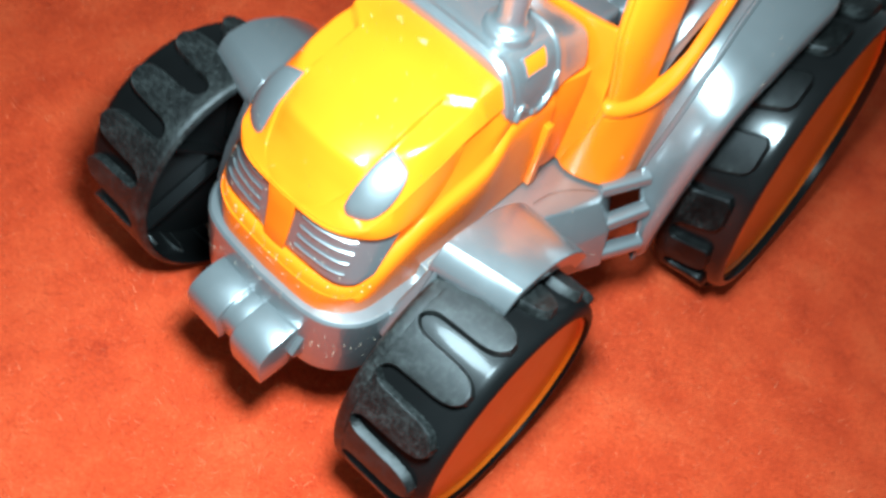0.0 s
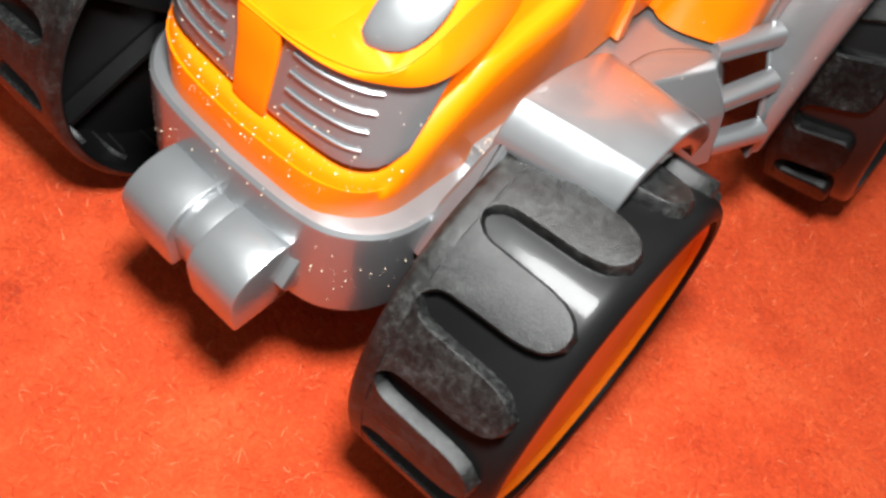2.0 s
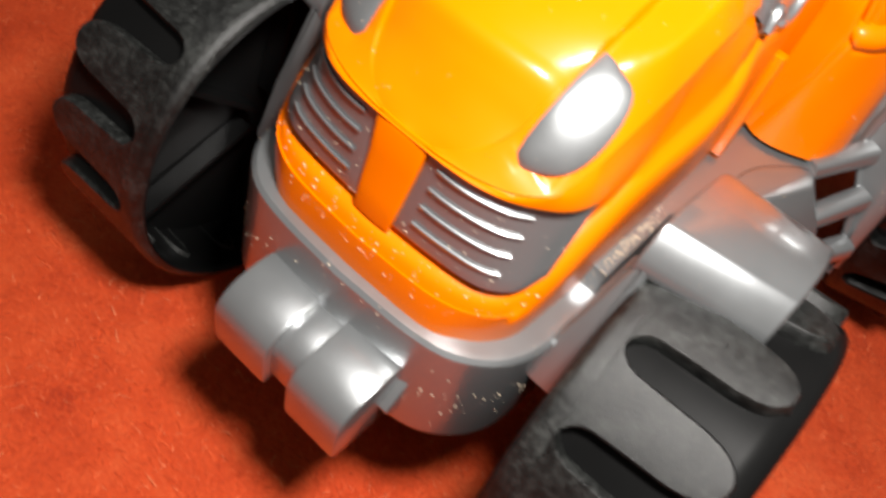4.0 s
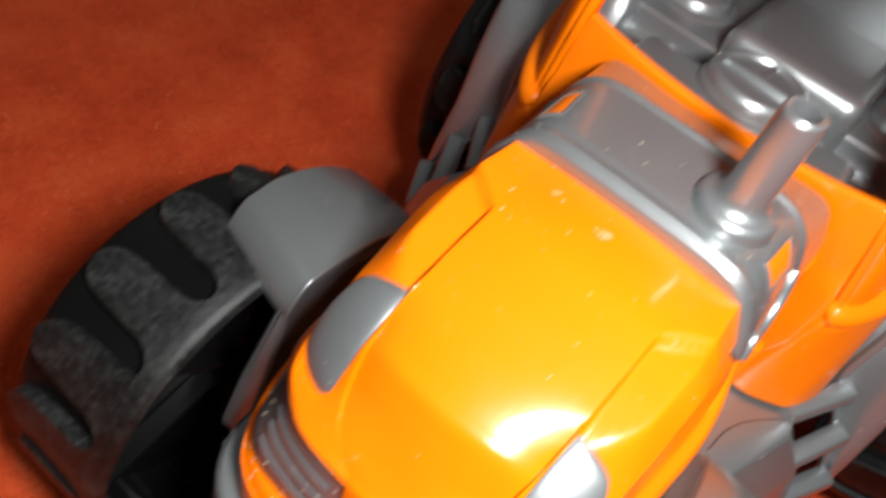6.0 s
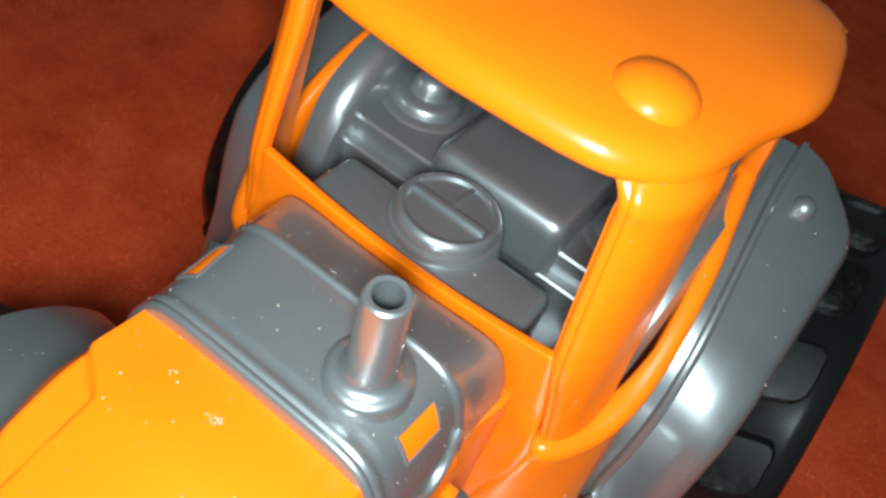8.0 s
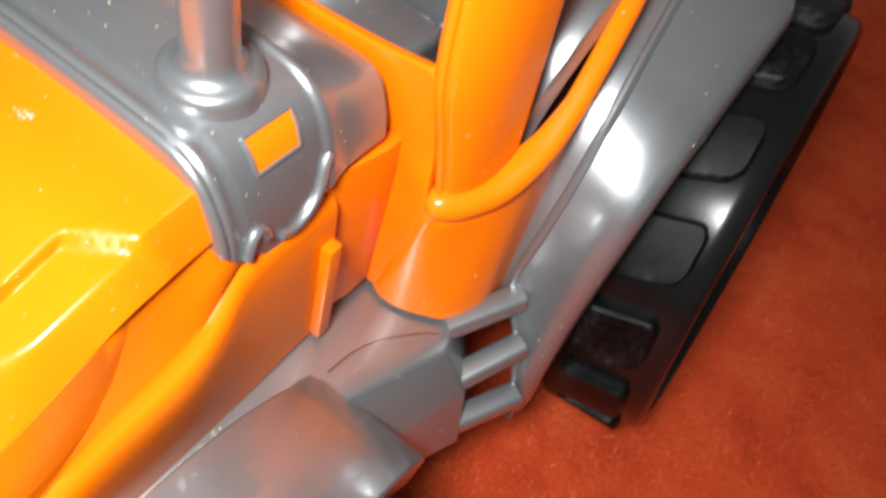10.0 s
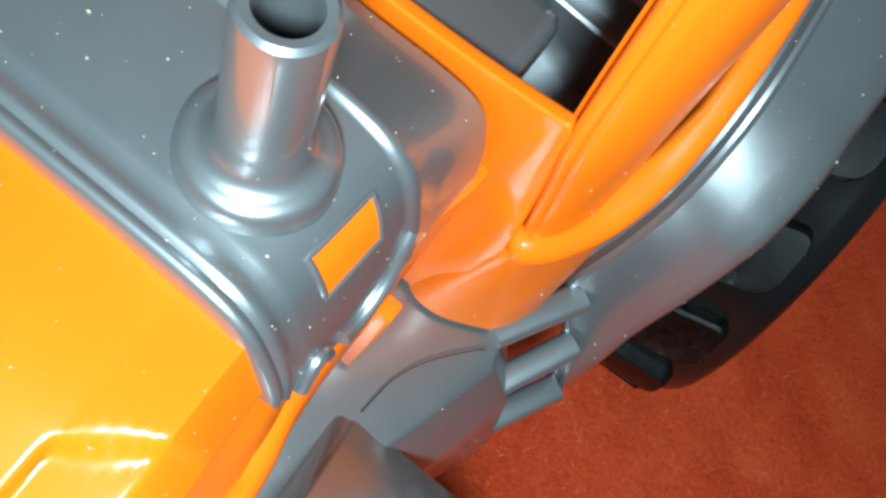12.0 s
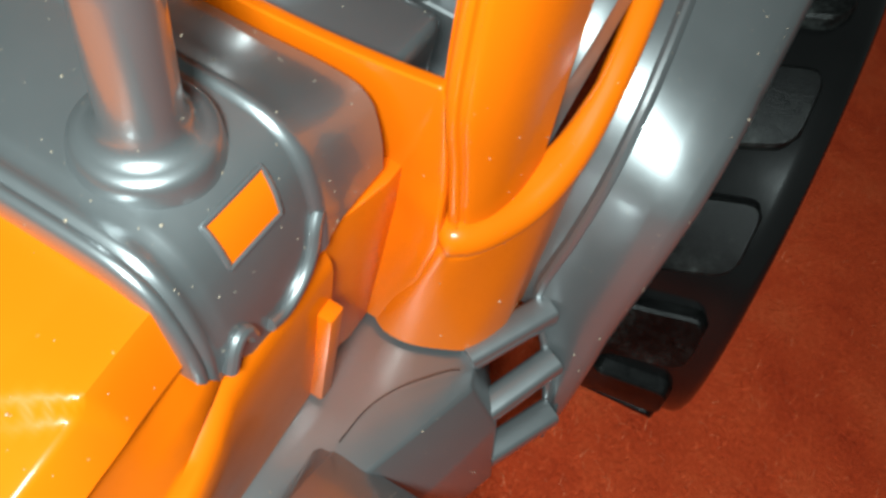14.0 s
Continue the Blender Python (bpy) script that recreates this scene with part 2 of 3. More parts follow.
def pile():
    """The nap of the blanket: short bent fibres, too many to count."""
    rng = np.random.default_rng(5)
    count = 230000
    r, a = 0.60 * np.sqrt(rng.random(count)) ** 1.3, rng.random(count) * 2 * np.pi
    x, y = r * np.cos(a) + 0.03, r * np.sin(a) - 0.05
    z = np.array([blanket_height(p, q) for p, q in zip(x, y)])
    lean, curl = rng.random(count) * 2 * np.pi, rng.normal(0, 1.1, count)
    length, wide = 0.0021 + 0.0036 * rng.random(count) ** 2, 0.00008 + 0.00007 * rng.random(count)
    place = np.stack([x, y, z - 0.0004], 1)
    rings = []
    for k in range(4):
        turn = lean + curl * k / 3
        side = np.stack([-np.sin(turn), np.cos(turn), 0 * turn], 1) * (wide * (1 - 0.25 * k))[:, None]
        rings += [place - side, place + side]
        rise = (0.75, 0.30, -0.25)[min(k, 2)] * (0.5 + rng.random(count))
        place = place + np.stack([np.cos(turn), np.sin(turn), rise], 1) * (length / 3)[:, None]
    points = np.stack(rings, 1).reshape(-1, 3)
    n = np.arange(count)[:, None] * 8
    quads = np.concatenate([n + [[2 * k, 2 * k + 1, 2 * k + 3, 2 * k + 2]] for k in range(3)], 1)
    me = bpy.data.meshes.new("blanket_pile")
    me.vertices.add(len(points))
    me.vertices.foreach_set("co", points.ravel())
    me.loops.add(quads.size)
    me.loops.foreach_set("vertex_index", quads.ravel().astype(np.int32))
    me.polygons.add(3 * count)
    me.polygons.foreach_set("loop_start", (np.arange(3 * count) * 4).astype(np.int32))
    me.update(calc_edges=True)
    me.materials.append(FIBRE)
    return tagged(new("blanket_pile", me), "short fuzzy red-orange fibres of the plush blanket", "blanket pile", kind="stuff")


pile()

# ---- the toy tractor ----
tractor = tagged(new("toy_tractor"), "orange and silver plastic toy tractor with dusty black wheels", "toy tractor")

# stations of the hood from its rear to the nose: y and z of its middle line, then x, y, z of the rim that ends it
STATIONS = [(-0.74, -0.092, 0.384, -0.74, -0.205), (-0.82, -0.096, 0.388, -0.82, -0.207), (-0.90, -0.101, 0.394, -0.90, -0.210), (-0.977, -0.113, 0.398, -0.977, -0.218), (-1.06, -0.140, 0.397, -1.06, -0.252), (-1.15, -0.173, 0.394, -1.15, -0.297),
            (-1.25, -0.213, 0.390, -1.25, -0.350), (-1.32, -0.243, 0.387, -1.315, -0.388), (-1.37, -0.268, 0.383, -1.365, -0.418), (-1.408, -0.289, 0.376, -1.405, -0.441), (-1.435, -0.335, 0.362, -1.445, -0.464), (-1.468, -0.395, 0.335, -1.482, -0.483),
            (-1.50, -0.447, 0.28, -1.515, -0.497), (-1.525, -0.480, 0.20, -1.54, -0.505), (-1.542, -0.500, 0.12, -1.552, -0.509), (-1.552, -0.509, 0.06, -1.556, -0.511)]


def ease(f):
    f = max(0.0, min(1.0, f))
    return f * f * (3 - 2 * f)


def hood():
    """The cap over the engine: a raised middle slab, a sunken strip on either side of it in front of the rear block, rounded shoulders, and a rim all round."""
    middle = curve_points([(0, y, z) for y, z, _, _, _ in STATIONS], 151)
    rim = curve_points([(x, y, z) for _, _, x, y, z in STATIONS], 151)
    across = [0, 0.10, 0.22, 0.34, 0.45, 0.53, 0.57, 0.588, 0.598, 0.606, 0.614, 0.622, 0.632, 0.66, 0.71, 0.77, 0.82, 0.85, 0.87, 0.885, 0.90, 0.915, 0.93, 0.945, 0.96, 0.972, 0.982, 0.99, 0.996, 1.0]
    rows = []
    for n, r in zip(middle, rim):
        nose = ease((-1.12 - n.y) / 0.36)
        start, power = 0.868 - 0.47 * nose, 1.14 + 0.66 * nose
        half = []
        for w in across:
            x = r.x * w
            face = -0.980 + 0.72 * max(0.0, x - 0.241)
            sunk = 0.027 * ease((x - 0.2355) / 0.010) * ease((face - n.y) / 0.022) * ease((n.y + 1.50) / 0.05)
            bed = 0.030 * ease((-1.262 - n.y) / 0.02) * ease((n.y + 1.462) / 0.02) * ease((x - 0.240) / 0.012) * ease((0.350 - x) / 0.012)
            bow = 0.040 * ease((-1.20 - n.y) / 0.18) * ease((n.y + 1.53) / 0.08) * min(1.0, x / 0.235) ** 2
            z = n.z - 0.010 * min(1.0, w / 0.6) ** 2 - 0.3 * bow - sunk - bed
            h = max(0.0, (w - start) / (1 - start)) ** power
            half.append(Vector((x, n.y + (r.y - n.y) * w * w + bow * (1 - h) * (0.4 if w > 0.6 else 1.0), z + (r.z - z) * h)))
        inward = Vector((-r.x, -1.05 - r.y if r.y < -1.3 else 0.0, 0)).normalized()
        half += [r - Vector((0, 0, 0.006)) + inward * 0.002, r - Vector((0, 0, 0.011)) + inward * 0.009, r - Vector((0, 0, 0.016)) + inward * 0.045]
        rows.append([Vector((-p.x, p.y, p.z)) for p in half[:0:-1]] + half)
    return sheet(rows)


part("hood", hood(), ORANGE, tractor, sharp=50)


def nose():
    """The wall behind the grilles, with the flat bar between them."""
    rim = [(0.380, -0.94, -0.235), (0.397, -1.06, -0.252), (0.390, -1.25, -0.350), (0.376, -1.405, -0.441), (0.335, -1.482, -0.483), (0.20, -1.54, -0.505), (0, -1.556, -0.511)]
    brow = [(0.385, -0.94, -0.36), (0.410, -1.06, -0.42), (0.428, -1.25, -0.49), (0.408, -1.395, -0.514), (0.322, -1.498, -0.514), (0.20, -1.553, -0.514), (0, -1.562, -0.517)]
    bed = [(0.385, -0.94, -0.40), (0.408, -1.06, -0.44), (0.425, -1.24, -0.505), (0.385, -1.375, -0.526), (0.305, -1.472, -0.526), (0.19, -1.525, -0.524), (0, -1.535, -0.527)]
    low = [(0.37, -0.98, -0.66), (0.39, -1.10, -0.70), (0.40, -1.30, -0.78), (0.375, -1.48, -0.80), (0.30, -1.542, -0.81), (0.19, -1.562, -0.815), (0, -1.570, -0.815)]
    rim, brow, bed, low = (curve_points(half + [(-x, y, z) for x, y, z in half[-2::-1]], 81) for half in (rim, brow, bed, low))
    wall = sheet([[p + Vector((-0.02 * p.x, 0.008, 0.004)), p - Vector((0, 0, 0.006)), p.lerp(b, 0.5), b, b + Vector((0, 0.001, -0.004)), c, c.lerp(q, 0.5), q] for p, b, c, q in zip(rim, brow, bed, low)])
    rows = [[Vector((wide * k / 4, y + 0.004 * (k / 4) ** 2, z)) for k in range(-4, 5)] for y, z, wide in ((-1.556, -0.506, 0.078), (-1.564, -0.53, 0.077), (-1.570, -0.62, 0.071), (-1.584, -0.72, 0.065), (-1.594, -0.80, 0.060))]
    return merge(wall, slab(rows, 0.04, 0.005, inside=(0, -1.0, -0.6)))


part("nose_bar", nose(), ORANGE, tractor, "flat orange bar between the two grilles")


# the flared lip that runs round the nose and up along both sides
def lip():
    top = [(0, -1.598, -0.81), (0.22, -1.585, -0.808), (0.34, -1.55, -0.80), (0.40, -1.495, -0.775), (0.432, -1.42, -0.70), (0.440, -1.30, -0.61), (0.446, -1.15, -0.515), (0.463, -0.92, -0.43), (0.450, -0.80, -0.365), (0.420, -0.68, -0.315), (0.410, -0.40, -0.33)]
    low = [(0, -1.632, -0.955), (0.25, -1.62, -0.955), (0.34, -1.575, -0.955), (0.395, -1.52, -0.955), (0.432, -1.44, -0.955), (0.44, -1.30, -0.955), (0.445, -1.12, -0.955), (0.448, -0.90, -0.90), (0.45, -0.78, -0.87), (0.447, -0.64, -0.865), (0.438, -0.40, -0.865)]
    a, b = curve_points(top, 33), curve_points(low, 33)
    rows = []
    for k, (p, q) in enumerate(zip(a, b)):
        ahead = max(0.0, 1 - k / 12.5)
        out = Vector((1 - ahead, -ahead, 0)).normalized()
        flank = max(0.0, min(1.0, (k - 16.5) / 3.5))
        tuck = max(0.0, min(1.0, (k - 19) / 5))
        hollow = flank * max(0.0, min(1.0, (27 - k) / 6))
        i = (p - out * 0.075 + Vector((0, 0, 0.012))).lerp(Vector((0.394 - 0.033 * tuck, p.y, min(-0.215 + 0.50 * (p.y + 0.97), -0.19))), flank)
        rows.append([i - (out * 0.04 + Vector((0, 0, 0.02))) * flank, i - out * 0.006 * flank - Vector((0, 0, 0.001)), i + out * 0.004 * flank - Vector((0, 0, 0.006)), i.lerp(p, 0.3) - out * 0.012 * hollow, i.lerp(p, 0.6) + Vector((0, 0, 0.005)) - out * 0.022 * hollow, i.lerp(p, 0.82) - (out * 0.016 + Vector((0, 0, 0.016))) * hollow, p - out * 0.020 + Vector((0, 0, 0.007)), p - out * 0.002, p + out * 0.011 - Vector((0, 0, 0.016)), p + out * 0.019 - Vector((0, 0, 0.042)), p.lerp(q, 0.25) + out * 0.02, p.lerp(q, 0.6) + out * 0.014, q, q - out * 0.05])
    full = [[Vector((-p.x, p.y, p.z)) for p in row] for row in rows[:0:-1]] + rows
    return sheet(full)


part("hood_lip", lip(), ORANGE, tractor, sharp=60)


# grilles and headlamps
def grille(side):
    top = curve_points([(0.083, -1.556, -0.51), (0.20, -1.547, -0.515), (0.315, -1.492, -0.522), (0.388, -1.40, -0.522), (0.422, -1.325, -0.524)], 13)
    low = curve_points([(0.064, -1.592, -0.776), (0.20, -1.585, -0.775), (0.325, -1.57, -0.768), (0.40, -1.522, -0.75), (0.432, -1.445, -0.715)], 13)
    rows = [[p.lerp(q, k / 6) + Vector((-0.004, 0.012, 0)) for k in range(7)] for p, q in zip(top, low)]
    bm = slab(rows, 0.03, 0.006)
    body = part("grille", bm, SILVER, tractor, "silver grille with raised slats, dusted with sand", mirror=side)
    for k in range(4):
        f = 0.16 + 0.215 * k
        line = [top[n].lerp(low[n], f) + Vector((-0.003, 0.008, 0.002)) for n in range(1, 8)]
        slat = tube(line, 0.0042, 0.0055, 8, 14)
        part("slat", slat, SILVER, body, mirror=side)


def headlamp(side):
    inner = curve_points([(0.237, -1.250, -0.243), (0.237, -1.33, -0.285), (0.236, -1.40, -0.340), (0.234, -1.445, -0.396), (0.236, -1.476, -0.440)], 19)
    outer = curve_points([(0.290, -1.253, -0.255), (0.346, -1.266, -0.280), (0.370, -1.315, -0.328), (0.371, -1.375, -0.386), (0.348, -1.428, -0.432), (0.300, -1.463, -0.450), (0.256, -1.481, -0.452)], 19)
    rows = []
    for n, (p, q) in enumerate(zip(inner, outer)):
        v = n / 18
        rise = max(0.0, math.sin(math.pi * (0.06 + 0.94 * v))) ** 0.5
        rows.append([p.lerp(q, k / 12) + Vector((0.0, 0.008, -0.010)) + Vector((0.004, -0.015, 0.021)) * (math.sin(math.pi * (0.08 + 0.84 * k / 12)) ** 0.45 * rise) for k in range(13)])
    part("headlamp", slab(rows, 0.05, 0.005), SILVER, tractor, "smooth silver headlamp lens", mirror=side)


for side in (False, True):
    grille(side)
    headlamp(side)


# silver chassis: nose bumper, floor plate, counterweight
def bumper():
    plan = [(0, -1.675), (0.25, -1.66), (0.39, -1.615), (0.49, -1.50), (0.52, -1.32), (0.52, -0.9)]
    right = curve_points([(x, y, 0) for x, y in plan], 22)
    outline = [(p.x, p.y) for p in right] + [(-p.x, p.y) for p in right[:0:-1]]
    bm = prism(outline, "z", -1.36, -0.955, 0.03, 3)
    return bm


part("bumper", bumper(), SILVER, tractor, "silver bumper skirt flecked with sand")


def loops(rings):
    """A closed body over rings of equally many points, capped at both ends."""
    bm = bmesh.new()
    v = [[bm.verts.new(p) for p in ring] for ring in rings]
    for one, two in zip(v, v[1:]):
        for k in range(len(one)):
            bm.faces.new((one[k - 1], one[k], two[k], two[k - 1]))
    bm.faces.new(v[0][::-1])
    bm.faces.new(v[-1])
    bmesh.ops.recalc_face_normals(bm, faces=bm.faces)
    return bm


def plate():
    top = [(0.50, -1.15), (0.50, -0.78), (0.60, -0.62), (0.665, -0.45), (0.755, -0.16), (0.72, -0.06), (0.66, 0.10)]
    low = [(0.50, -1.15), (0.50, -0.78), (0.66, -0.68), (0.775, -0.44), (0.86, -0.14), (0.79, -0.03), (0.68, 0.10)]
    foot = [(0.50, -1.15), (0.50, -0.78), (0.68, -0.68), (0.82, -0.44), (0.92, -0.18), (0.80, -0.02), (0.68, 0.10)]
    ring = lambda half, z: [(x, y, z - (0.04 if 0.7 < x and z > -0.9 else 0)) for x, y in half] + [(-x, y, z - (0.04 if 0.7 < x and z > -0.9 else 0)) for x, y in half[::-1]]
    bm = loops([ring(foot, -1.24), ring(low, -1.05), ring(top, -0.868)])
    bevel_all(bm, 0.010, 2, 15)
    return bm


part("floor_plate", plate(), SILVER, tractor)


def weight(x0, x1, f):
    pts = [(-1.655, -1.10 - 0.02 * f)]
    for k in range(9):
        a = math.pi / 2 * k / 8
        pts.append((-1.69 - (0.185 - f * 0.03) * math.sin(a), -1.215 + (0.12 - f * 0.02) * math.cos(a)))
    pts += [(-1.862 + f * 0.03, -1.36 + 0.02 * f), (-1.655, -1.36 + 0.02 * f)]
    return prism(pts, "x", x0, x1, 0.012, 2)


block = part("counterweight", weight(0.075, 0.27, 0), SILVER, tractor, "silver ribbed counterweight on the bumper")
part("waist", weight(-0.03, 0.08, 1.3), SILVER, block, at=(0, 0, 0))
part("end_block", weight(-0.225, -0.02, 0.3), SILVER, block, at=(0, 0, 0))
part("lug_seat", prism([(-1.715, -1.235), (-1.650, -1.150), (-1.640, -1.150), (-1.640, -1.29), (-1.70, -1.27)], "x", 0.265, 0.300, 0.006, 2), SILVER, block)


# front mudguards: a bowed top with a sloped front face, and the wall inside the wheel
def mudguard():
    front = [(-1.248, -0.690), (-1.260, -0.677), (-1.261, -0.655), (-1.250, -0.628), (-1.233, -0.602), (-1.212, -0.576), (-1.198, -0.564)]
    arc = []
    for k in range(15):
        a = radians(93.5 - 61 * k / 14)
        r = 0.768 + 0.02 * k / 14
        arc.append((-1.135 + r * math.cos(a), -1.32 + r * math.sin(a)))
    under = [(-1.14 + 0.70 * math.cos(radians(a)), -1.315 + 0.70 * math.sin(radians(a))) for a in range(34, 100, 6)]
    shell = prism(front + arc + under, "x", 0.552, 0.905, 0.042, 5)
    for v in shell.verts:
        s = (v.co.x - 0.73) / 0.175
        ahead = max(0.0, min(1.0, (-0.95 - v.co.y) / 0.2))
        v.co.z -= 0.016 * s * s + 0.012 * (s + 1) * ahead
        v.co.y += 0.044 * (s + 1) * ahead
    wall = prism([(-1.250, -0.665), (-1.215, -0.60), (-1.15, -0.575)] + [(y - 0.004, z - 0.02) for y, z in arc[3:]] + [(-0.48, -1.0), (-1.1, -1.15), (-1.42, -1.10), (-1.36, -0.90)], "x", 0.50, 0.60, 0.025, 3)
    for v in wall.verts:
        if v.co.x < 0.56:
            v.co.x += 0.056 * max(0.0, min(1.0, (v.co.z + 0.95) / 0.25))
    return merge(shell, wall)


both("mudguard", mudguard, SILVER, tractor)


# rear mudguards: a broad band that rises in front of the wheel and bends back over it
def rear_guard():
    prof = [(0.06, -1.30, 0.975), (0.06, -1.12, 0.925), (0.09, -0.95, 0.845), (0.115, -0.82, 0.765), (0.135, -0.6, 0.772), (0.172, -0.43, 0.776), (0.225, -0.29, 0.770), (0.30, -0.18, 0.758), (0.40, -0.095, 0.742), (0.54, -0.03, 0.722), (0.70, 0.03, 0.70), (0.88, 0.082, 0.68), (1.02, 0.105, 0.675), (1.16, 0.11, 0.67)]
    line = curve_points([(x, y, z) for y, z, x in prof], 40)
    rows = []
    for k, p in enumerate(line):
        d = line[min(k + 1, 39)] - line[max(k - 1, 0)]
        d = Vector((0, d.y, d.z)).normalized()
        n = Vector((0, -d.z, d.y))
        out = 1.005 + 0.015 * max(0.0, 1 - k / 8) - 0.16 * max(0.0, (k - 34) / 5) ** 2.2
        inn = p.x
        tilt = 0.12 * max(0.0, min(1.0, (k - 16) / 8))
        rows.append([Vector((0, p.y, p.z)) - n * (f + tilt * max(0.0, (x - 0.7) / 0.3)) + Vector((x, 0, 0)) for x, f in ((inn - (0.008 if k < 8 else 0.09), 0.05 if k < 8 else 0.035), (inn - 0.004, 0.03), (inn, 0.02), (inn + 0.006, 0.004), (inn + 0.016, 0.0), (inn + 0.026, 0.004), (inn + 0.03, 0.012), (inn + (out - inn) * 0.5, 0.004), (out - 0.045, 0.008), (out - 0.02, 0.02), (out - 0.004, 0.045), (out, 0.085), (out, 0.11))])
    return slab(rows, 0.025, inside=(0.85, 1.2, -1.0))


for side in (False, True):
    g = part("rear_mudguard", rear_guard(), SILVER, tractor, mirror=side)
    knob = lathe([(-0.03, 0.040), (-0.005, 0.040), (0.012, 0.036), (0.026, 0.026), (0.034, 0.010)], "z", 24)
    part("knob", knob, SILVER, g, at=(0.794, 0.89, 0.052), mirror=side)
    for a, b in (((0.70, -0.09, -0.905), (0.825, 0.13, -0.845)), ((0.80, -0.13, -1.06), (0.905, 0.09, -0.985)), ((0.87, -0.15, -1.205), (0.975, 0.05, -1.165))):
        part("step_bar", tube([a, tuple((p + q) / 2 for p, q in zip(a, b)), b], 0.040, 0.040, 16, 6, 4.0), SILVER, g, mirror=side)


# saddle across the rear of the hood, with its flaps and the exhaust
def saddle_half(points):
    """A half section of the saddle with its outward normals, in even steps of its length."""
    line = curve_points([(x, 0, z) for x, z in points], 120)
    out = []
    for k, p in enumerate(line):
        d = (line[min(k + 1, 119)] - line[max(k - 1, 0)]).normalized()
        out.append((p, Vector((-d.z, 0, d.x))))
    return out


FRONT = saddle_half([(0.0, -0.004), (0.15, -0.005), (0.25, -0.010), (0.305, -0.026), (0.345, -0.060), (0.373, -0.112), (0.402, -0.20), (0.418, -0.29), (0.424, -0.37)])
REAR = saddle_half([(0.0, -0.066), (0.15, -0.063), (0.27, -0.056), (0.335, -0.060), (0.370, -0.080), (0.389, -0.112), (0.410, -0.17), (0.424, -0.245)])


def lean(y, z):
    """How far the top of the saddle dips towards its front lip."""
    return 0.040 * max(0.0, min(1.0, (-0.45 - y) / 0.31)) * max(0.0, min(1.0, (z + 0.22) / 0.14))


def saddle_row(y, low, proud=0.0, rear=0.0):
    """A line across the saddle at y, down to the height low on both sides."""
    half = [(p.lerp(q, rear), n.lerp(m, rear)) for (p, n), (q, m) in zip(FRONT, REAR)]
    last = max([k for k, (p, n) in enumerate(half) if p.z >= low])
    row = []
    for k in range(41):
        p, n = half[round(last * k / 40)]
        row.append(p + n * proud + Vector((0, y, -lean(y, p.z))))
    return [Vector((-p.x, p.y, p.z)) for p in row[:0:-1]] + row


def saddle():
    low = curve_points([(y, 0, z) for y, z in ((-0.772, -0.235), (-0.735, -0.275), (-0.712, -0.298), (-0.692, -0.292), (-0.668, -0.300), (-0.63, -0.338), (-0.58, -0.352), (-0.53, -0.343), (-0.48, -0.312), (-0.445, -0.27), (-0.425, -0.24))], 60)
    depth = lambda y: min(low, key=lambda p: abs(p.x - y)).z
    rows = []
    for y, proud in ((-0.766, -0.052), (-0.770, -0.030), (-0.770, -0.014), (-0.766, -0.002), (-0.759, 0.004), (-0.751, 0.003), (-0.745, -0.003), (-0.739, 0.002), (-0.731, 0.004), (-0.722, -0.001), (-0.708, -0.004)):
        rows.append(saddle_row(y, depth(y), proud))
    for k in range(18):
        y = -0.695 + 0.235 * k / 17
        rows.append(saddle_row(y, depth(y)))
    for y, f, proud in ((-0.454, 0.0, 0.0), (-0.449, 0.0, 0.005), (-0.442, 0.0, 0.009), (-0.432, 0.06, 0.010), (-0.42, 0.12, 0.006), (-0.38, 0.36, 0.004), (-0.32, 0.68, 0.002), (-0.27, 0.94, 0.0), (-0.25, 1.0, 0.0)):
        rows.append(saddle_row(y, -0.244 + 0.1 * max(0.0, y + 0.45) - 0.02 * (1 - min(1.0, 4 * f)), proud, f))
    return slab(rows, 0.02, inside=(0.0, -0.5, -0.6))


sad = part("saddle", saddle(), SILVER, tractor, sharp=50)


def on_flap(y, z, proud=0.0):
    for (p, n), (q, m) in zip(FRONT, FRONT[1:]):
        if q.z <= z:
            f = (z - p.z) / (q.z - p.z) if q.z < p.z else 0.0
            return p.lerp(q, f) + n.lerp(m, f).normalized() * proud + Vector((0, y, -lean(y, z)))


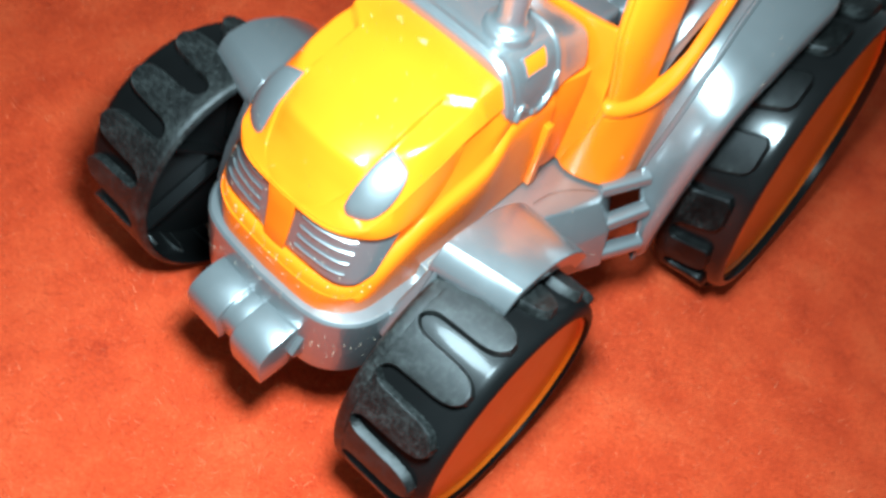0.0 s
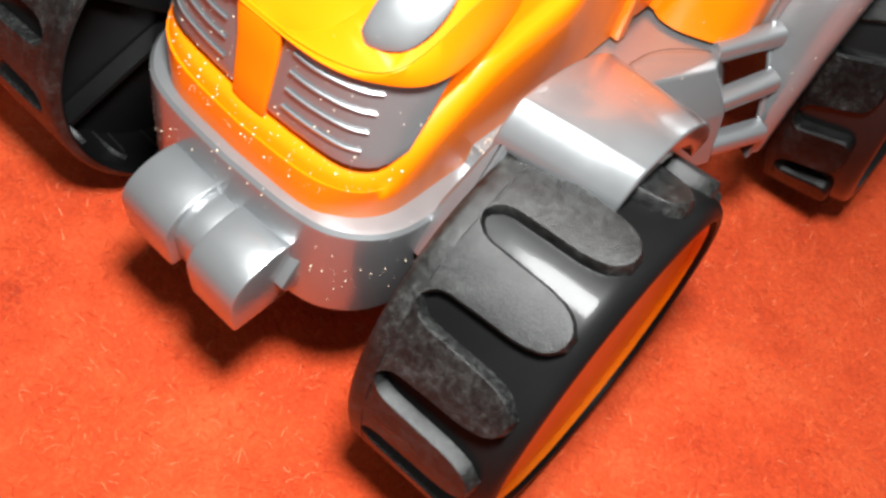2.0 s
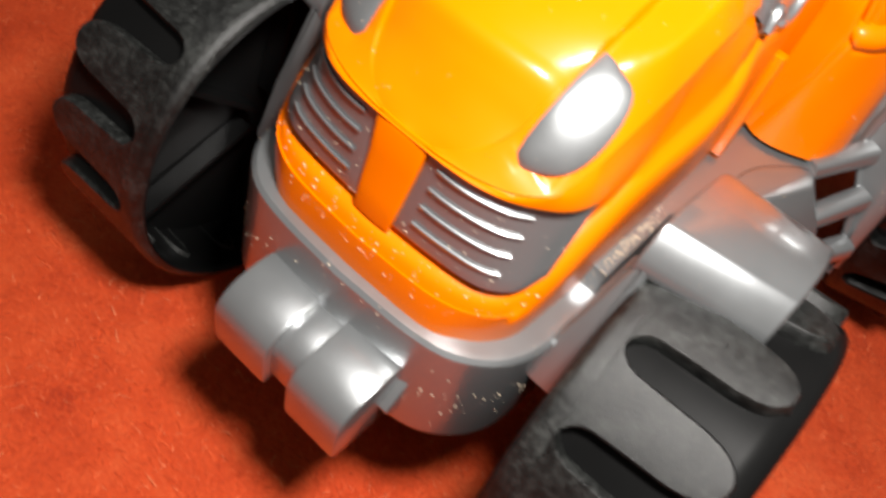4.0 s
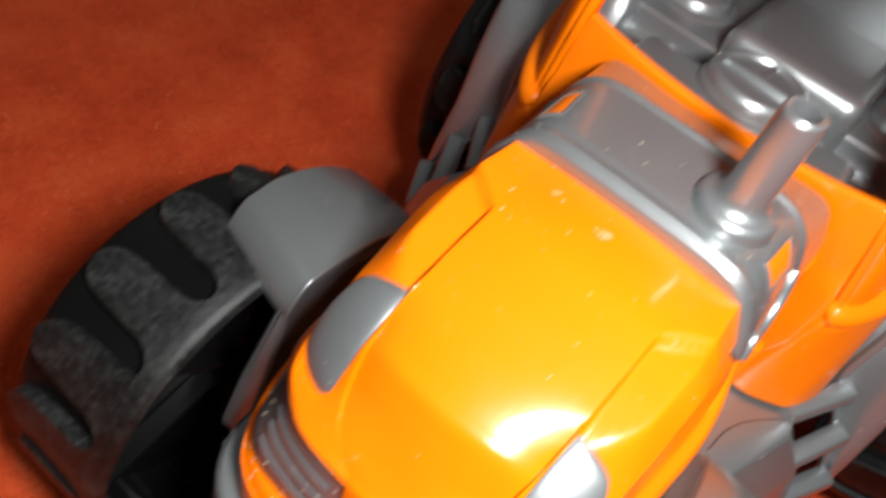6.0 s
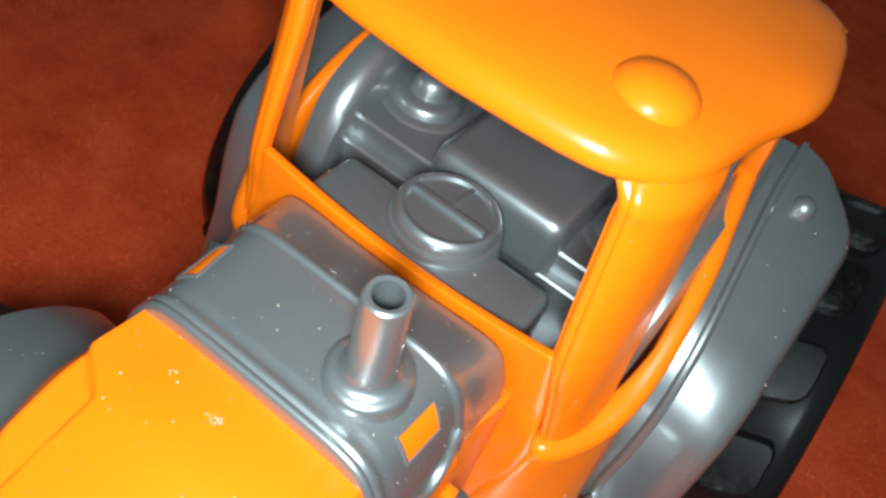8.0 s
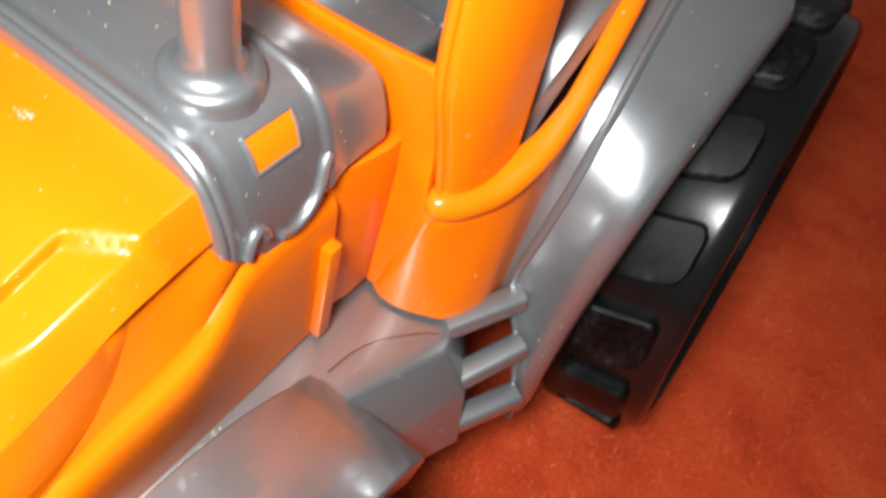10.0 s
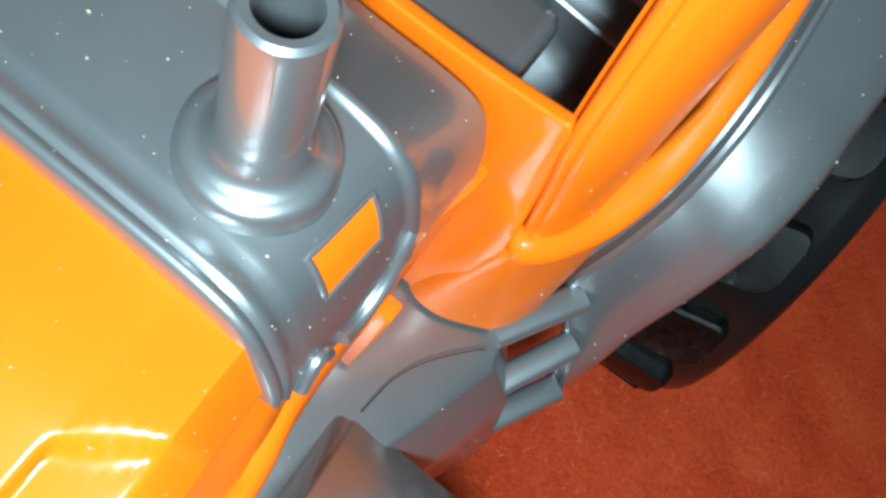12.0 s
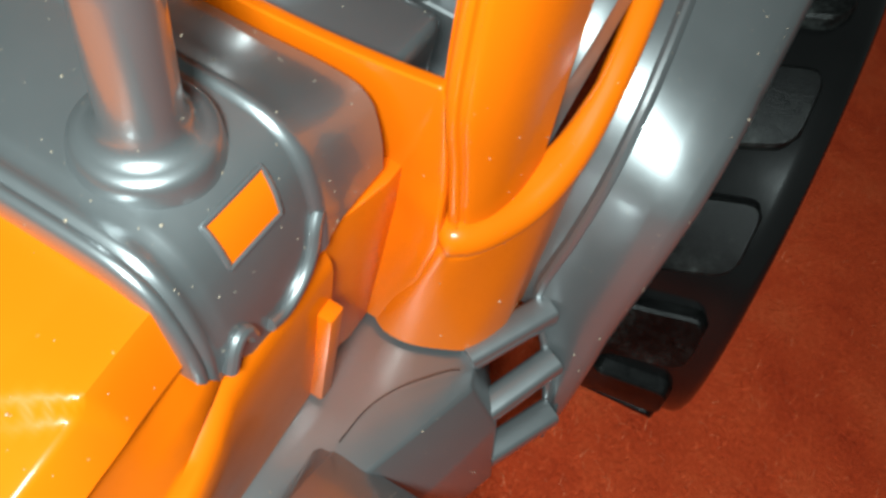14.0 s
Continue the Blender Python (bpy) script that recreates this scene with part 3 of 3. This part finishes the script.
for side in (False, True):
    corners = [(-0.639, -0.036), (-0.638, -0.104), (-0.515, -0.110), (-0.507, -0.040)]
    if side:
        corners = [(-0.645, -0.0215), (-0.660, -0.060), (-0.535, -0.068), (-0.520, -0.027)]
    (ya, za), (yb, zb), (yc, zc), (yd, zd) = corners
    cells = []
    for i in range(9):
        f = i / 8
        cells.append([on_flap((ya + (yb - ya) * f) * (1 - g) + (yd + (yc - yd) * f) * g, (za + (zb - za) * f) * (1 - g) + (zd + (zc - zd) * f) * g, 0.0015) for g in (0.0, 0.5, 1.0)])
    part("inset", slab(cells, 0.012), ORANGE, sad, "orange plastic showing through a slot", mirror=side)
    edge = []
    for (y0, z0), (y1, z1) in zip(corners, corners[1:] + corners[:1]):
        edge += [on_flap(y0 + (y1 - y0) * k / 8, z0 + (z1 - z0) * k / 8, 0.0) for k in range(8)]
    part("slot_rim", tube(edge + edge[:2], 0.0055, 0.0055, 8), SILVER, sad, mirror=side)
    curl = [on_flap(y, z, 0.004) for y, z in ((-0.705, -0.285), (-0.69, -0.25), (-0.672, -0.232), (-0.655, -0.240), (-0.645, -0.262))]
    part("bead", tube(curl, 0.013, 0.013, 10, 16), SILVER, sad, mirror=side)
    curl = [on_flap(y, z, 0.003) for y, z in ((-0.60, -0.292), (-0.565, -0.302), (-0.525, -0.290), (-0.49, -0.262), (-0.47, -0.228), (-0.458, -0.195), (-0.44, -0.17))]
    part("bead", tube(curl, 0.013, 0.012, 10, 22), SILVER, sad, mirror=side)

pipe = part("exhaust", lathe([(-0.085, 0.122), (-0.070, 0.116), (-0.060, 0.112), (-0.030, 0.108), (-0.016, 0.104), (-0.008, 0.096), (-0.006, 0.086), (-0.002, 0.076), (0.008, 0.067), (0.022, 0.061), (0.045, 0.058), (0.265, 0.055), (0.283, 0.053), (0.289, 0.047), (0.287, 0.036), (0.25, 0.033), (0.03, 0.032)], "z", 48),
            SILVER, tractor, "silver exhaust stub with a hollow end", at=(0.188, -0.590, 0.020))
pipe.rotation_euler = (radians(6.0), 0, 0)


# ---- cab ----
LEDGE = [(0.460, -0.138, -0.362), (0.518, -0.170, -0.360), (0.562, -0.206, -0.356), (0.598, -0.200, -0.352), (0.642, -0.158, -0.348), (0.690, -0.075, -0.326), (0.718, 0.0, -0.285), (0.732, 0.08, -0.235), (0.731, 0.17, -0.160), (0.720, 0.26, -0.080), (0.705, 0.35, -0.010), (0.688, 0.44, 0.045), (0.665, 0.54, 0.090), (0.640, 0.66, 0.140), (0.615, 0.78, 0.190)]
FOOT = [(0.44, -0.130), (0.465, -0.150), (0.500, -0.164), (0.560, -0.160), (0.630, -0.130), (0.700, -0.084), (0.745, 0.0), (0.762, 0.08), (0.77, 0.17), (0.775, 0.26), (0.775, 0.36), (0.76, 0.46), (0.74, 0.56), (0.72, 0.66), (0.70, 0.78)]


def cab_body():
    """The skin of the cab's side: it rises from the floor plate to a rounded ledge round the pillar's foot, which climbs on as the rail along the mudguard."""
    rim, foot = curve_points(LEDGE, 60), curve_points([(x, y, 0) for x, y in FOOT], 60)
    rows = []
    for k, (p, q) in enumerate(zip(rim, foot)):
        d = (rim[min(k + 1, 59)] - rim[max(k - 1, 0)]).normalized()
        out = Vector((d.y, -d.x, 0)).normalized()
        up = out.cross(d)
        up = up if up.z > 0 else -up
        climb = max(0.0, min(1.0, (k - 20) / 14))
        r, deep = (0.046 - 0.014 * climb) * (0.25 + 0.75 * ease((k - 2) / 9)), 0.110 - 0.046 * climb
        c = p - out * r - up * r
        low = Vector((min(q.x, 0.75), q.y, -0.875 + 0.3 * max(0.0, min(1.0, (k - 36) / 10))))
        neck = c + out * (r - 0.018 * ease((k - 4) / 7)) - Vector((0, 0, 0.042))
        wall = [low.lerp(neck, f) for f in (0.0, 0.3, 0.6, 0.85, 0.95, 1.0)]
        turn = [c + out * (r * math.cos(a)) + up * (r * math.sin(a)) for a in (math.pi / 16 * n for n in range(-5, 9))]
        inner = [p - out * f for f in (r + 0.004, r + 0.010, deep - 0.014)] + [p - out * (deep - 0.006) - up * 0.005, p - out * deep - up * 0.020, p - out * deep - up * 0.10, p - out * (deep - 0.02) - up * 0.20]
        rows.append(wall + turn + inner)
    return sheet(rows)


both("cab_side", cab_body, ORANGE, tractor, sharp=80.0)


def cab_front():
    sill = [(0.482 - 0.964 * k / 16, 0.012 - 0.056 * (1 - (1 - k / 8) ** 2)) for k in range(17)]
    bm = prism([(-0.52, -0.872), (0.52, -0.872), (0.545, -0.50), (0.556, -0.42), (0.495, -0.02), *sill, (-0.495, -0.02), (-0.556, -0.42), (-0.545, -0.50)], "y", -0.240, -0.208, 0.010)
    for axis, cuts in ((2, (-0.75, -0.65, -0.55, -0.46, -0.4, -0.36, -0.32, -0.28, -0.24)), (0, (-0.53, -0.50, -0.47, -0.44, -0.40, 0.40, 0.44, 0.47, 0.50, 0.53))):
        for c in cuts:
            way = Vector([float(k == axis) for k in range(3)])
            bmesh.ops.bisect_plane(bm, geom=bm.verts[:] + bm.edges[:] + bm.faces[:], plane_co=way * c, plane_no=way)
    for v in bm.verts:
        v.co.y -= 0.034 * ease((abs(v.co.x) - 0.40) / 0.15) * ease((v.co.z + 0.95) / 0.5) * ease((-0.22 - v.co.z) / 0.16)
        v.co.y += 0.19 * min(0.412, 0.012 - v.co.z) + 0.03 * max(0.0, -0.4 - v.co.z)
    return bm


part("cab_front", cab_front(), ORANGE, tractor)


def under_saddle():
    return prism([(-0.375, -0.872), (0.375, -0.872), (0.36, -0.24), (0.30, -0.14), (-0.30, -0.14), (-0.36, -0.24)], "y", -0.737, -0.22, 0.01)


part("hood_rear", under_saddle(), ORANGE, tractor)
both("fin", lambda: prism([(-0.455, -0.448), (-0.408, -0.448), (-0.368, -0.862), (-0.415, -0.862)], "x", 0.42, 0.470, 0.008, 2), ORANGE, tractor)
both("buttress", lambda: prism([(0.36, -0.43), (0.402, -0.42), (0.435, -0.24), (0.435, -0.15), (0.36, -0.15)], "z", -0.862, -0.262, 0.010, 2), ORANGE, tractor)


def pillar():
    """A bowed post: a flat strip beside the windscreen, a shallow groove, then the round of the corner; it flares into the roof."""
    levels = [(-0.42, [(0.556, -0.130), (0.560, -0.160), (0.578, -0.160), (0.584, -0.150), (0.600, -0.146), (0.626, -0.108), (0.647, -0.050), (0.658, 0.0), (0.661, 0.035), (0.645, 0.04)]),
              (-0.20, [(0.520, -0.165), (0.524, -0.195), (0.543, -0.198), (0.550, -0.187), (0.568, -0.186), (0.603, -0.144), (0.627, -0.080), (0.639, -0.01), (0.642, 0.033), (0.622, 0.038)]),
              (0.01, [(0.482, -0.200), (0.486, -0.232), (0.507, -0.237), (0.515, -0.226), (0.536, -0.222), (0.577, -0.172), (0.605, -0.105), (0.619, -0.02), (0.622, 0.03), (0.60, 0.035)]),
              (0.40, [(0.438, -0.178), (0.442, -0.212), (0.464, -0.219), (0.472, -0.208), (0.492, -0.204), (0.538, -0.162), (0.570, -0.09), (0.586, -0.02), (0.588, 0.02), (0.570, 0.025)]),
              (0.495, [(0.424, -0.176), (0.429, -0.212), (0.454, -0.222), (0.463, -0.213), (0.484, -0.208), (0.530, -0.160), (0.563, -0.09), (0.578, -0.01), (0.580, 0.03), (0.562, 0.036)]),
              (0.545, [(0.385, -0.157), (0.390, -0.203), (0.430, -0.199), (0.444, -0.191), (0.472, -0.177), (0.517, -0.128), (0.548, -0.06), (0.564, 0.02), (0.568, 0.06), (0.55, 0.07)]),
              (0.575, [(0.32, -0.165), (0.33, -0.211), (0.41, -0.195), (0.435, -0.183), (0.463, -0.168), (0.508, -0.118), (0.540, -0.05), (0.558, 0.03), (0.564, 0.10), (0.545, 0.11)])]
    columns = [curve_points([(x, y, z) for z, line in levels for x, y in line[k:k + 1]], 37) for k in range(10)]
    rows = [curve_points([column[k] for column in columns], 37) for k in range(37)]
    return slab(rows, 0.04)


both("pillar", pillar, ORANGE, tractor)
both("side_rail", lambda: tube([(0.585, 0.72, 0.125), (0.578, 0.80, 0.20), (0.570, 0.86, 0.34), (0.560, 0.88, 0.60)], 0.032, 0.034, 12, 22, 2.5), ORANGE, tractor)
both("rear_pillar", lambda: tube([(0.590, 0.74, 0.16), (0.580, 0.62, 0.38), (0.565, 0.52, 0.60)], 0.032, 0.028, 10, 8, 2.5), ORANGE, tractor)


def roof():
    plan = [(0, -0.27), (0.30, -0.25), (0.44, -0.20), (0.54, -0.08), (0.60, 0.2), (0.66, 0.42), (0.66, 0.62), (0.58, 0.95), (0.3, 1.02), (0, 1.02)]
    right = curve_points([(x, y, 0) for x, y in plan], 30)
    out = [(p.x, p.y) for p in right] + [(-p.x, p.y) for p in right[-2:0:-1]]
    rows = []
    for f, z in ((0.86, 0.545), (0.955, 0.535), (0.982, 0.537), (0.995, 0.548), (0.996, 0.562), (0.985, 0.585), (0.958, 0.607), (0.915, 0.622), (0.80, 0.640), (0.5, 0.656), (0.2, 0.66)):
        ring = [Vector((x * f, 0.37 + (y - 0.37) * f, z)) for x, y in out]
        rows.append(ring + ring[:1])
    bm = sheet(rows)
    bmesh.ops.remove_doubles(bm, verts=bm.verts, dist=1e-5)
    bmesh.ops.holes_fill(bm, edges=[e for e in bm.edges if e.is_boundary], sides=0)
    return bm


part("roof", roof(), ORANGE, tractor, sharp=50)
both("roof_lamp", lambda: lathe([(-0.05, 0.112), (0.01, 0.108), (0.035, 0.10), (0.055, 0.08), (0.068, 0.05), (0.074, 0.02)], "z", 32), ORANGE, tractor, at=(0.355, -0.005, 0.615))

# ---- inside the cab ----
part("cab_floor", box(-0.55, 0.55, -0.12, 0.95, -0.50, -0.36, 0.01), SILVER, tractor)
part("dashboard", merge(box(-0.37, 0.37, -0.2, 0.03, -0.45, -0.065, 0.04, 4), lathe([(-0.4, 0.182), (-0.125, 0.182), (-0.115, 0.178), (-0.11, 0.15)], "z", 40)), SILVER, tractor)
wheel_top = part("steering_wheel", lathe([(-0.12, 0.172), (-0.055, 0.172), (-0.04, 0.167), (-0.036, 0.158), (-0.015, 0.157), (0.0, 0.150), (0.006, 0.140), (0.004, 0.130), (-0.008, 0.124), (-0.008, 0.01)], "z", 48), SILVER, tractor, at=(0, 0.0, 0.0))
part("spoke", merge(box(-0.125, 0.125, -0.012, 0.012, -0.02, 0.006, 0.006, 2), box(-0.01, 0.01, 0.0, 0.125, -0.02, 0.001, 0.006, 2)), SILVER, wheel_top)
part("bench", merge(box(-0.62, 0.62, 0.24, 0.9, -0.45, -0.12, 0.02), box(-0.62, 0.62, 0.195, 0.3, -0.45, -0.20, 0.015)), SILVER, tractor)
part("cab_back", box(-0.60, 0.60, 0.86, 0.93, -0.45, 0.22, 0.03), SILVER, tractor)
part("seat", merge(box(-0.20, 0.285, 0.19, 0.72, -0.25, 0.0, 0.065, 5), box(-0.20, 0.285, 0.66, 0.78, -0.2, 0.36, 0.04, 4)), SILVER, tractor)
both("lever", lambda: lathe([(-0.12, 0.172), (-0.100, 0.169), (-0.088, 0.159), (-0.083, 0.142), (-0.078, 0.126), (-0.056, 0.120), (-0.044, 0.110), (-0.039, 0.094), (-0.036, 0.074), (-0.018, 0.068), (0.006, 0.063), (0.024, 0.050), (0.032, 0.029), (0.034, 0.007)], "z", 36), SILVER, tractor, at=(0.405, 0.49, -0.03))
both("inner_arch", lambda: slab([[p + Vector((x, 0, dz)) for x, dz in ((0.535, -0.16), (0.537, -0.05), (0.542, -0.022), (0.556, -0.005), (0.58, 0.0), (0.606, -0.004), (0.620, -0.06))] for p in curve_points([(0, 0.10, -0.5), (0, 0.13, -0.28), (0, 0.21, -0.08), (0, 0.37, 0.035), (0, 0.58, 0.08), (0, 0.92, 0.11)], 22)], 0.03), SILVER, tractor)


# ---- wheels ----
def lug(x0, x1, r0, r1, pitch, slant, round_end):
    """A tread block: broad at its root, where it meets its neighbours round the end of a slot, and rounded at its tip."""
    bm = bmesh.new()
    cut = [0.0, 0.04, 0.10, 0.18, 0.45, 0.70, 0.82, 0.90, 0.955, 0.985, 1.0]
    wide = [1.0, 0.80, 0.66, 0.60, 0.57, 0.55, 0.50, 0.42, 0.31, 0.20, 0.09] if round_end > 0.5 else [1.0, 0.82, 0.68, 0.60, 0.57, 0.56, 0.55, 0.53, 0.47, 0.39, 0.28]
    put = lambda x, a, r: bm.verts.new((x, r * math.cos(a), r * math.sin(a)))
    rows = []
    for c, w in zip(cut, wide):
        x, mid, h, e = x0 + (x1 - x0) * c, slant * c, pitch * w / 2, pitch * 0.025
        tip = 0.010 if c == 1.0 else 0.0
        rows.append([put(x + tip, mid - h - 2 * e, r0), put(x + tip * 0.5, mid - h - e, r1 - 0.010), put(x, mid - h, r1 - 0.002), put(x, mid, r1), put(x, mid + h, r1 - 0.002), put(x + tip * 0.5, mid + h + e, r1 - 0.010), put(x + tip, mid + h + 2 * e, r0)])
    last = [put(x1 + 0.012, slant, r0)]
    for one, two in zip(rows, rows[1:]):
        for k in range(6):
            bm.faces.new((one[k], one[k + 1], two[k + 1], two[k]))
    end = rows[-1]
    for k in range(6):
        bm.faces.new((end[k], end[k + 1], last[0]))
    return bm


def make_wheel(name, at, radius, x_in, x_out, count, hole, slant, turn, depth, camber, mirror):
    """A hollow wheel, its axle along x, drawn from its inner to its outer face."""
    a, b = x_in - at[0], x_out - at[0]
    r = radius - depth
    w = b - a
    tread = WORN if radius < 0.8 else SCUFFED
    tyre = lathe([(a + 0.46 * w, 0.05), (a + 0.47 * w, hole - 0.02), (a + 0.03, hole - 0.004), (a + 0.005, hole), (a, hole + 0.006), (a + 0.004, radius - 0.03), (a + 0.02, radius - 0.02), (a + 0.05, r), (b - 0.07, r), (b - 0.03, r - 0.006), (b - 0.010, r - 0.020), (b - 0.001, r - 0.040), (b, r - 0.050), (b - 0.004, r - 0.059), (b - 0.018, r - 0.063), (b - 0.158, r - 0.068), (b - 0.16, 0.05)], "x", 80)
    ob = part(name, tyre, TYRE if radius < 0.8 else POLISHED, tractor, "hollow black plastic wheel with worn tread", at=at, sharp=45, mirror=mirror)
    ob.rotation_euler = (0, radians(camber if mirror else -camber), 0)
    band = lathe([(a + 0.003, radius - 0.032), (a + 0.008, radius - 0.016), (a + 0.02, radius - 0.005), (a + 0.035, radius - 0.001), (a + 0.074, radius - 0.001), (a + 0.076, radius - 0.006), (a + 0.078, r)], "x", 80, False)
    part("tread_band", band, tread, ob, "scuffed grey edge of the tread", at=at, sharp=50, mirror=mirror)
    d = b - (0.012 if radius < 0.8 else 0.040)
    rim = lathe([(d - 0.03, r - 0.064), (d - 0.012, r - 0.0655), (d - 0.009, r - 0.071), (d - 0.018, r - 0.078), (d - 0.12, r - 0.092), (d - 0.135, r - 0.115), (d - 0.14, 0.2), (d - 0.09, 0.14), (d - 0.085, 0.02)], "x", 64)
    part("rim", rim, ORANGE, ob, "orange plastic rim", at=at, mirror=mirror)
    for k in range(6):
        bm = box(a + 0.14, a + 0.45 * w, 0.08, hole - 0.02, -0.010, 0.010, 0.0)
        bmesh.ops.rotate(bm, verts=bm.verts, matrix=Matrix.Rotation(2 * math.pi * k / 6 + 0.4, 3, "X"))
        part("rib", bm, BLACK, ob, at=at, mirror=mirror)
    first = part("tread_lug", lug(a + 0.070, b - (0.055 if radius < 0.8 else 0.085), r - 0.02, radius, 2 * math.pi / count, slant, 0.72 if radius < 0.8 else 0.2), tread, ob, at=at, mirror=mirror)
    first.rotation_euler = (turn, 0, 0)
    for k in range(1, count):
        o = new("tread_lug", first.data)
        o.parent, o.location = ob, first.location
        o.rotation_euler = (turn + 2 * math.pi * k / count, 0, 0)
    return ob


for side in (False, True):
    make_wheel("front_wheel", (0.93 if side else 0.915, -1.14, -1.315), 0.65, 0.672 if side else 0.64, 1.145 if side else 1.138, 15, 0.61, 0.0, radians(120.6 if side else 125.9), 0.045, 0.0 if side else 5.0, side)
    make_wheel("rear_wheel", (1.05 if side else 1.18, 1.20 if side else 1.24, -1.05), 0.935, 0.80 if side else 0.93, 1.265 if side else 1.335, 16, 0.89, -0.08, radians(132.5), 0.05, 4.0 if side else 9.0, side)


# ---- sand grains lying on the toy ----
def sand():
    rng = random.Random(11)
    spots = []
    for name, count, keep in (("bumper", 950, lambda c: c.z > 0.055 and c.y < -0.08), ("hood_lip", 200, lambda c: c.y < -0.13), ("grille", 110, lambda c: True), ("grille.001", 140, lambda c: True), ("saddle", 40, lambda c: c.z > 0.15), ("hood", 36, lambda c: c.z > 0.15), ("floor_plate", 60, lambda c: True), ("rear_mudguard", 40, lambda c: True), ("mudguard", 12, lambda c: c.z > 0.10), ("mudguard.001", 12, lambda c: c.z > 0.10), ("cab_side", 24, lambda c: True), ("dashboard", 40, lambda c: c.z > 0.15)):
        ob = bpy.data.objects[name]
        faces = [(p.area, p) for p in ob.data.polygons if keep(ob.location + p.center) and (p.normal.z > 0.1 or name.startswith(("bumper", "grille", "cab")))]
        weights = [f[0] for f in faces]
        for area, p in rng.choices(faces, weights, k=count):
            v = [ob.data.vertices[k].co for k in p.vertices]
            w = [rng.random() for _ in v]
            spots.append((ob.location + sum((c * k for c, k in zip(v, w)), Vector()) / sum(w), p.normal.copy()))
    dust = len(spots)
    for name, count in (("saddle", 150), ("cab_front", 60), ("cab_side", 70), ("pillar", 50), ("rear_mudguard", 90), ("hood", 70), ("mudguard", 70), ("mudguard.001", 50), ("exhaust", 20), ("floor_plate", 120), ("headlamp", 14), ("headlamp.001", 14)):
        ob = bpy.data.objects[name]
        for p in rng.choices(ob.data.polygons, [p.area * max(0.02, p.normal.z + 0.35) for p in ob.data.polygons], k=count):
            v = [ob.data.vertices[k].co for k in p.vertices]
            w = [rng.random() for _ in v]
            spots.append((ob.location + sum((c * k for c, k in zip(v, w)), Vector()) / sum(w), p.normal.copy()))
    fine = range(dust, len(spots))
    # crumbs in the gutter of the floor plate, and small heaps on the hood
    for k in range(420):
        x, y = 0.475 + rng.gauss(0, 0.010), -0.98 + rng.gauss(0, 0.10)
        spots.append((Vector((x * U * (1 if k % 5 else -1), y * U, (-0.867 - ZG) * U)), Vector((0, 0, 1))))
    for x, y, z, count in ((-0.30, -0.815, -0.112, 34), (-0.005, -0.867, -0.100, 30), (-0.15, -0.84, -0.105, 12), (-0.10, -1.52, -0.478, 12)):
        for k in range(count):
            spots.append((Vector(((x + rng.gauss(0, 0.009)) * U, (y + rng.gauss(0, 0.009)) * U, (z + 0.002 - ZG) * U)), Vector((0, 0, 1))))
    bm = bmesh.new()
    for k, (c, n) in enumerate(spots):
        r = 0.00005 + 0.00008 * rng.random() ** 2 if k in fine else 0.00008 + 0.00021 * rng.random() ** 3
        made = bmesh.ops.create_icosphere(bm, subdivisions=1, radius=r)["verts"]
        for v in made:
            v.co = c + n * r * 0.4 + Vector([k * rng.uniform(0.7, 1.4) for k in v.co])
    me = bpy.data.meshes.new("sand_grains")
    bm.to_mesh(me)
    bm.free()
    me.materials.append(SAND)
    return tagged(new("sand_grains", me), "pale sand grains scattered over the dusty toy", "sand", kind="stuff")


sand()


def hair():
    """A loose hair lying on the floor plate."""
    line = curve_points([(0.556, -0.475, -0.866), (0.567, -0.372, -0.866), (0.600, -0.288, -0.8655), (0.648, -0.218, -0.866), (0.685, -0.170, -0.870), (0.706, -0.150, -0.874)], 32)
    bm = tube([tuple(p) for p in line], 0.0013, 0.0013, 5)
    return tagged(part("hair", bm, BLACK), "fine dark hair lying on the silver plate", "hair")


hair()
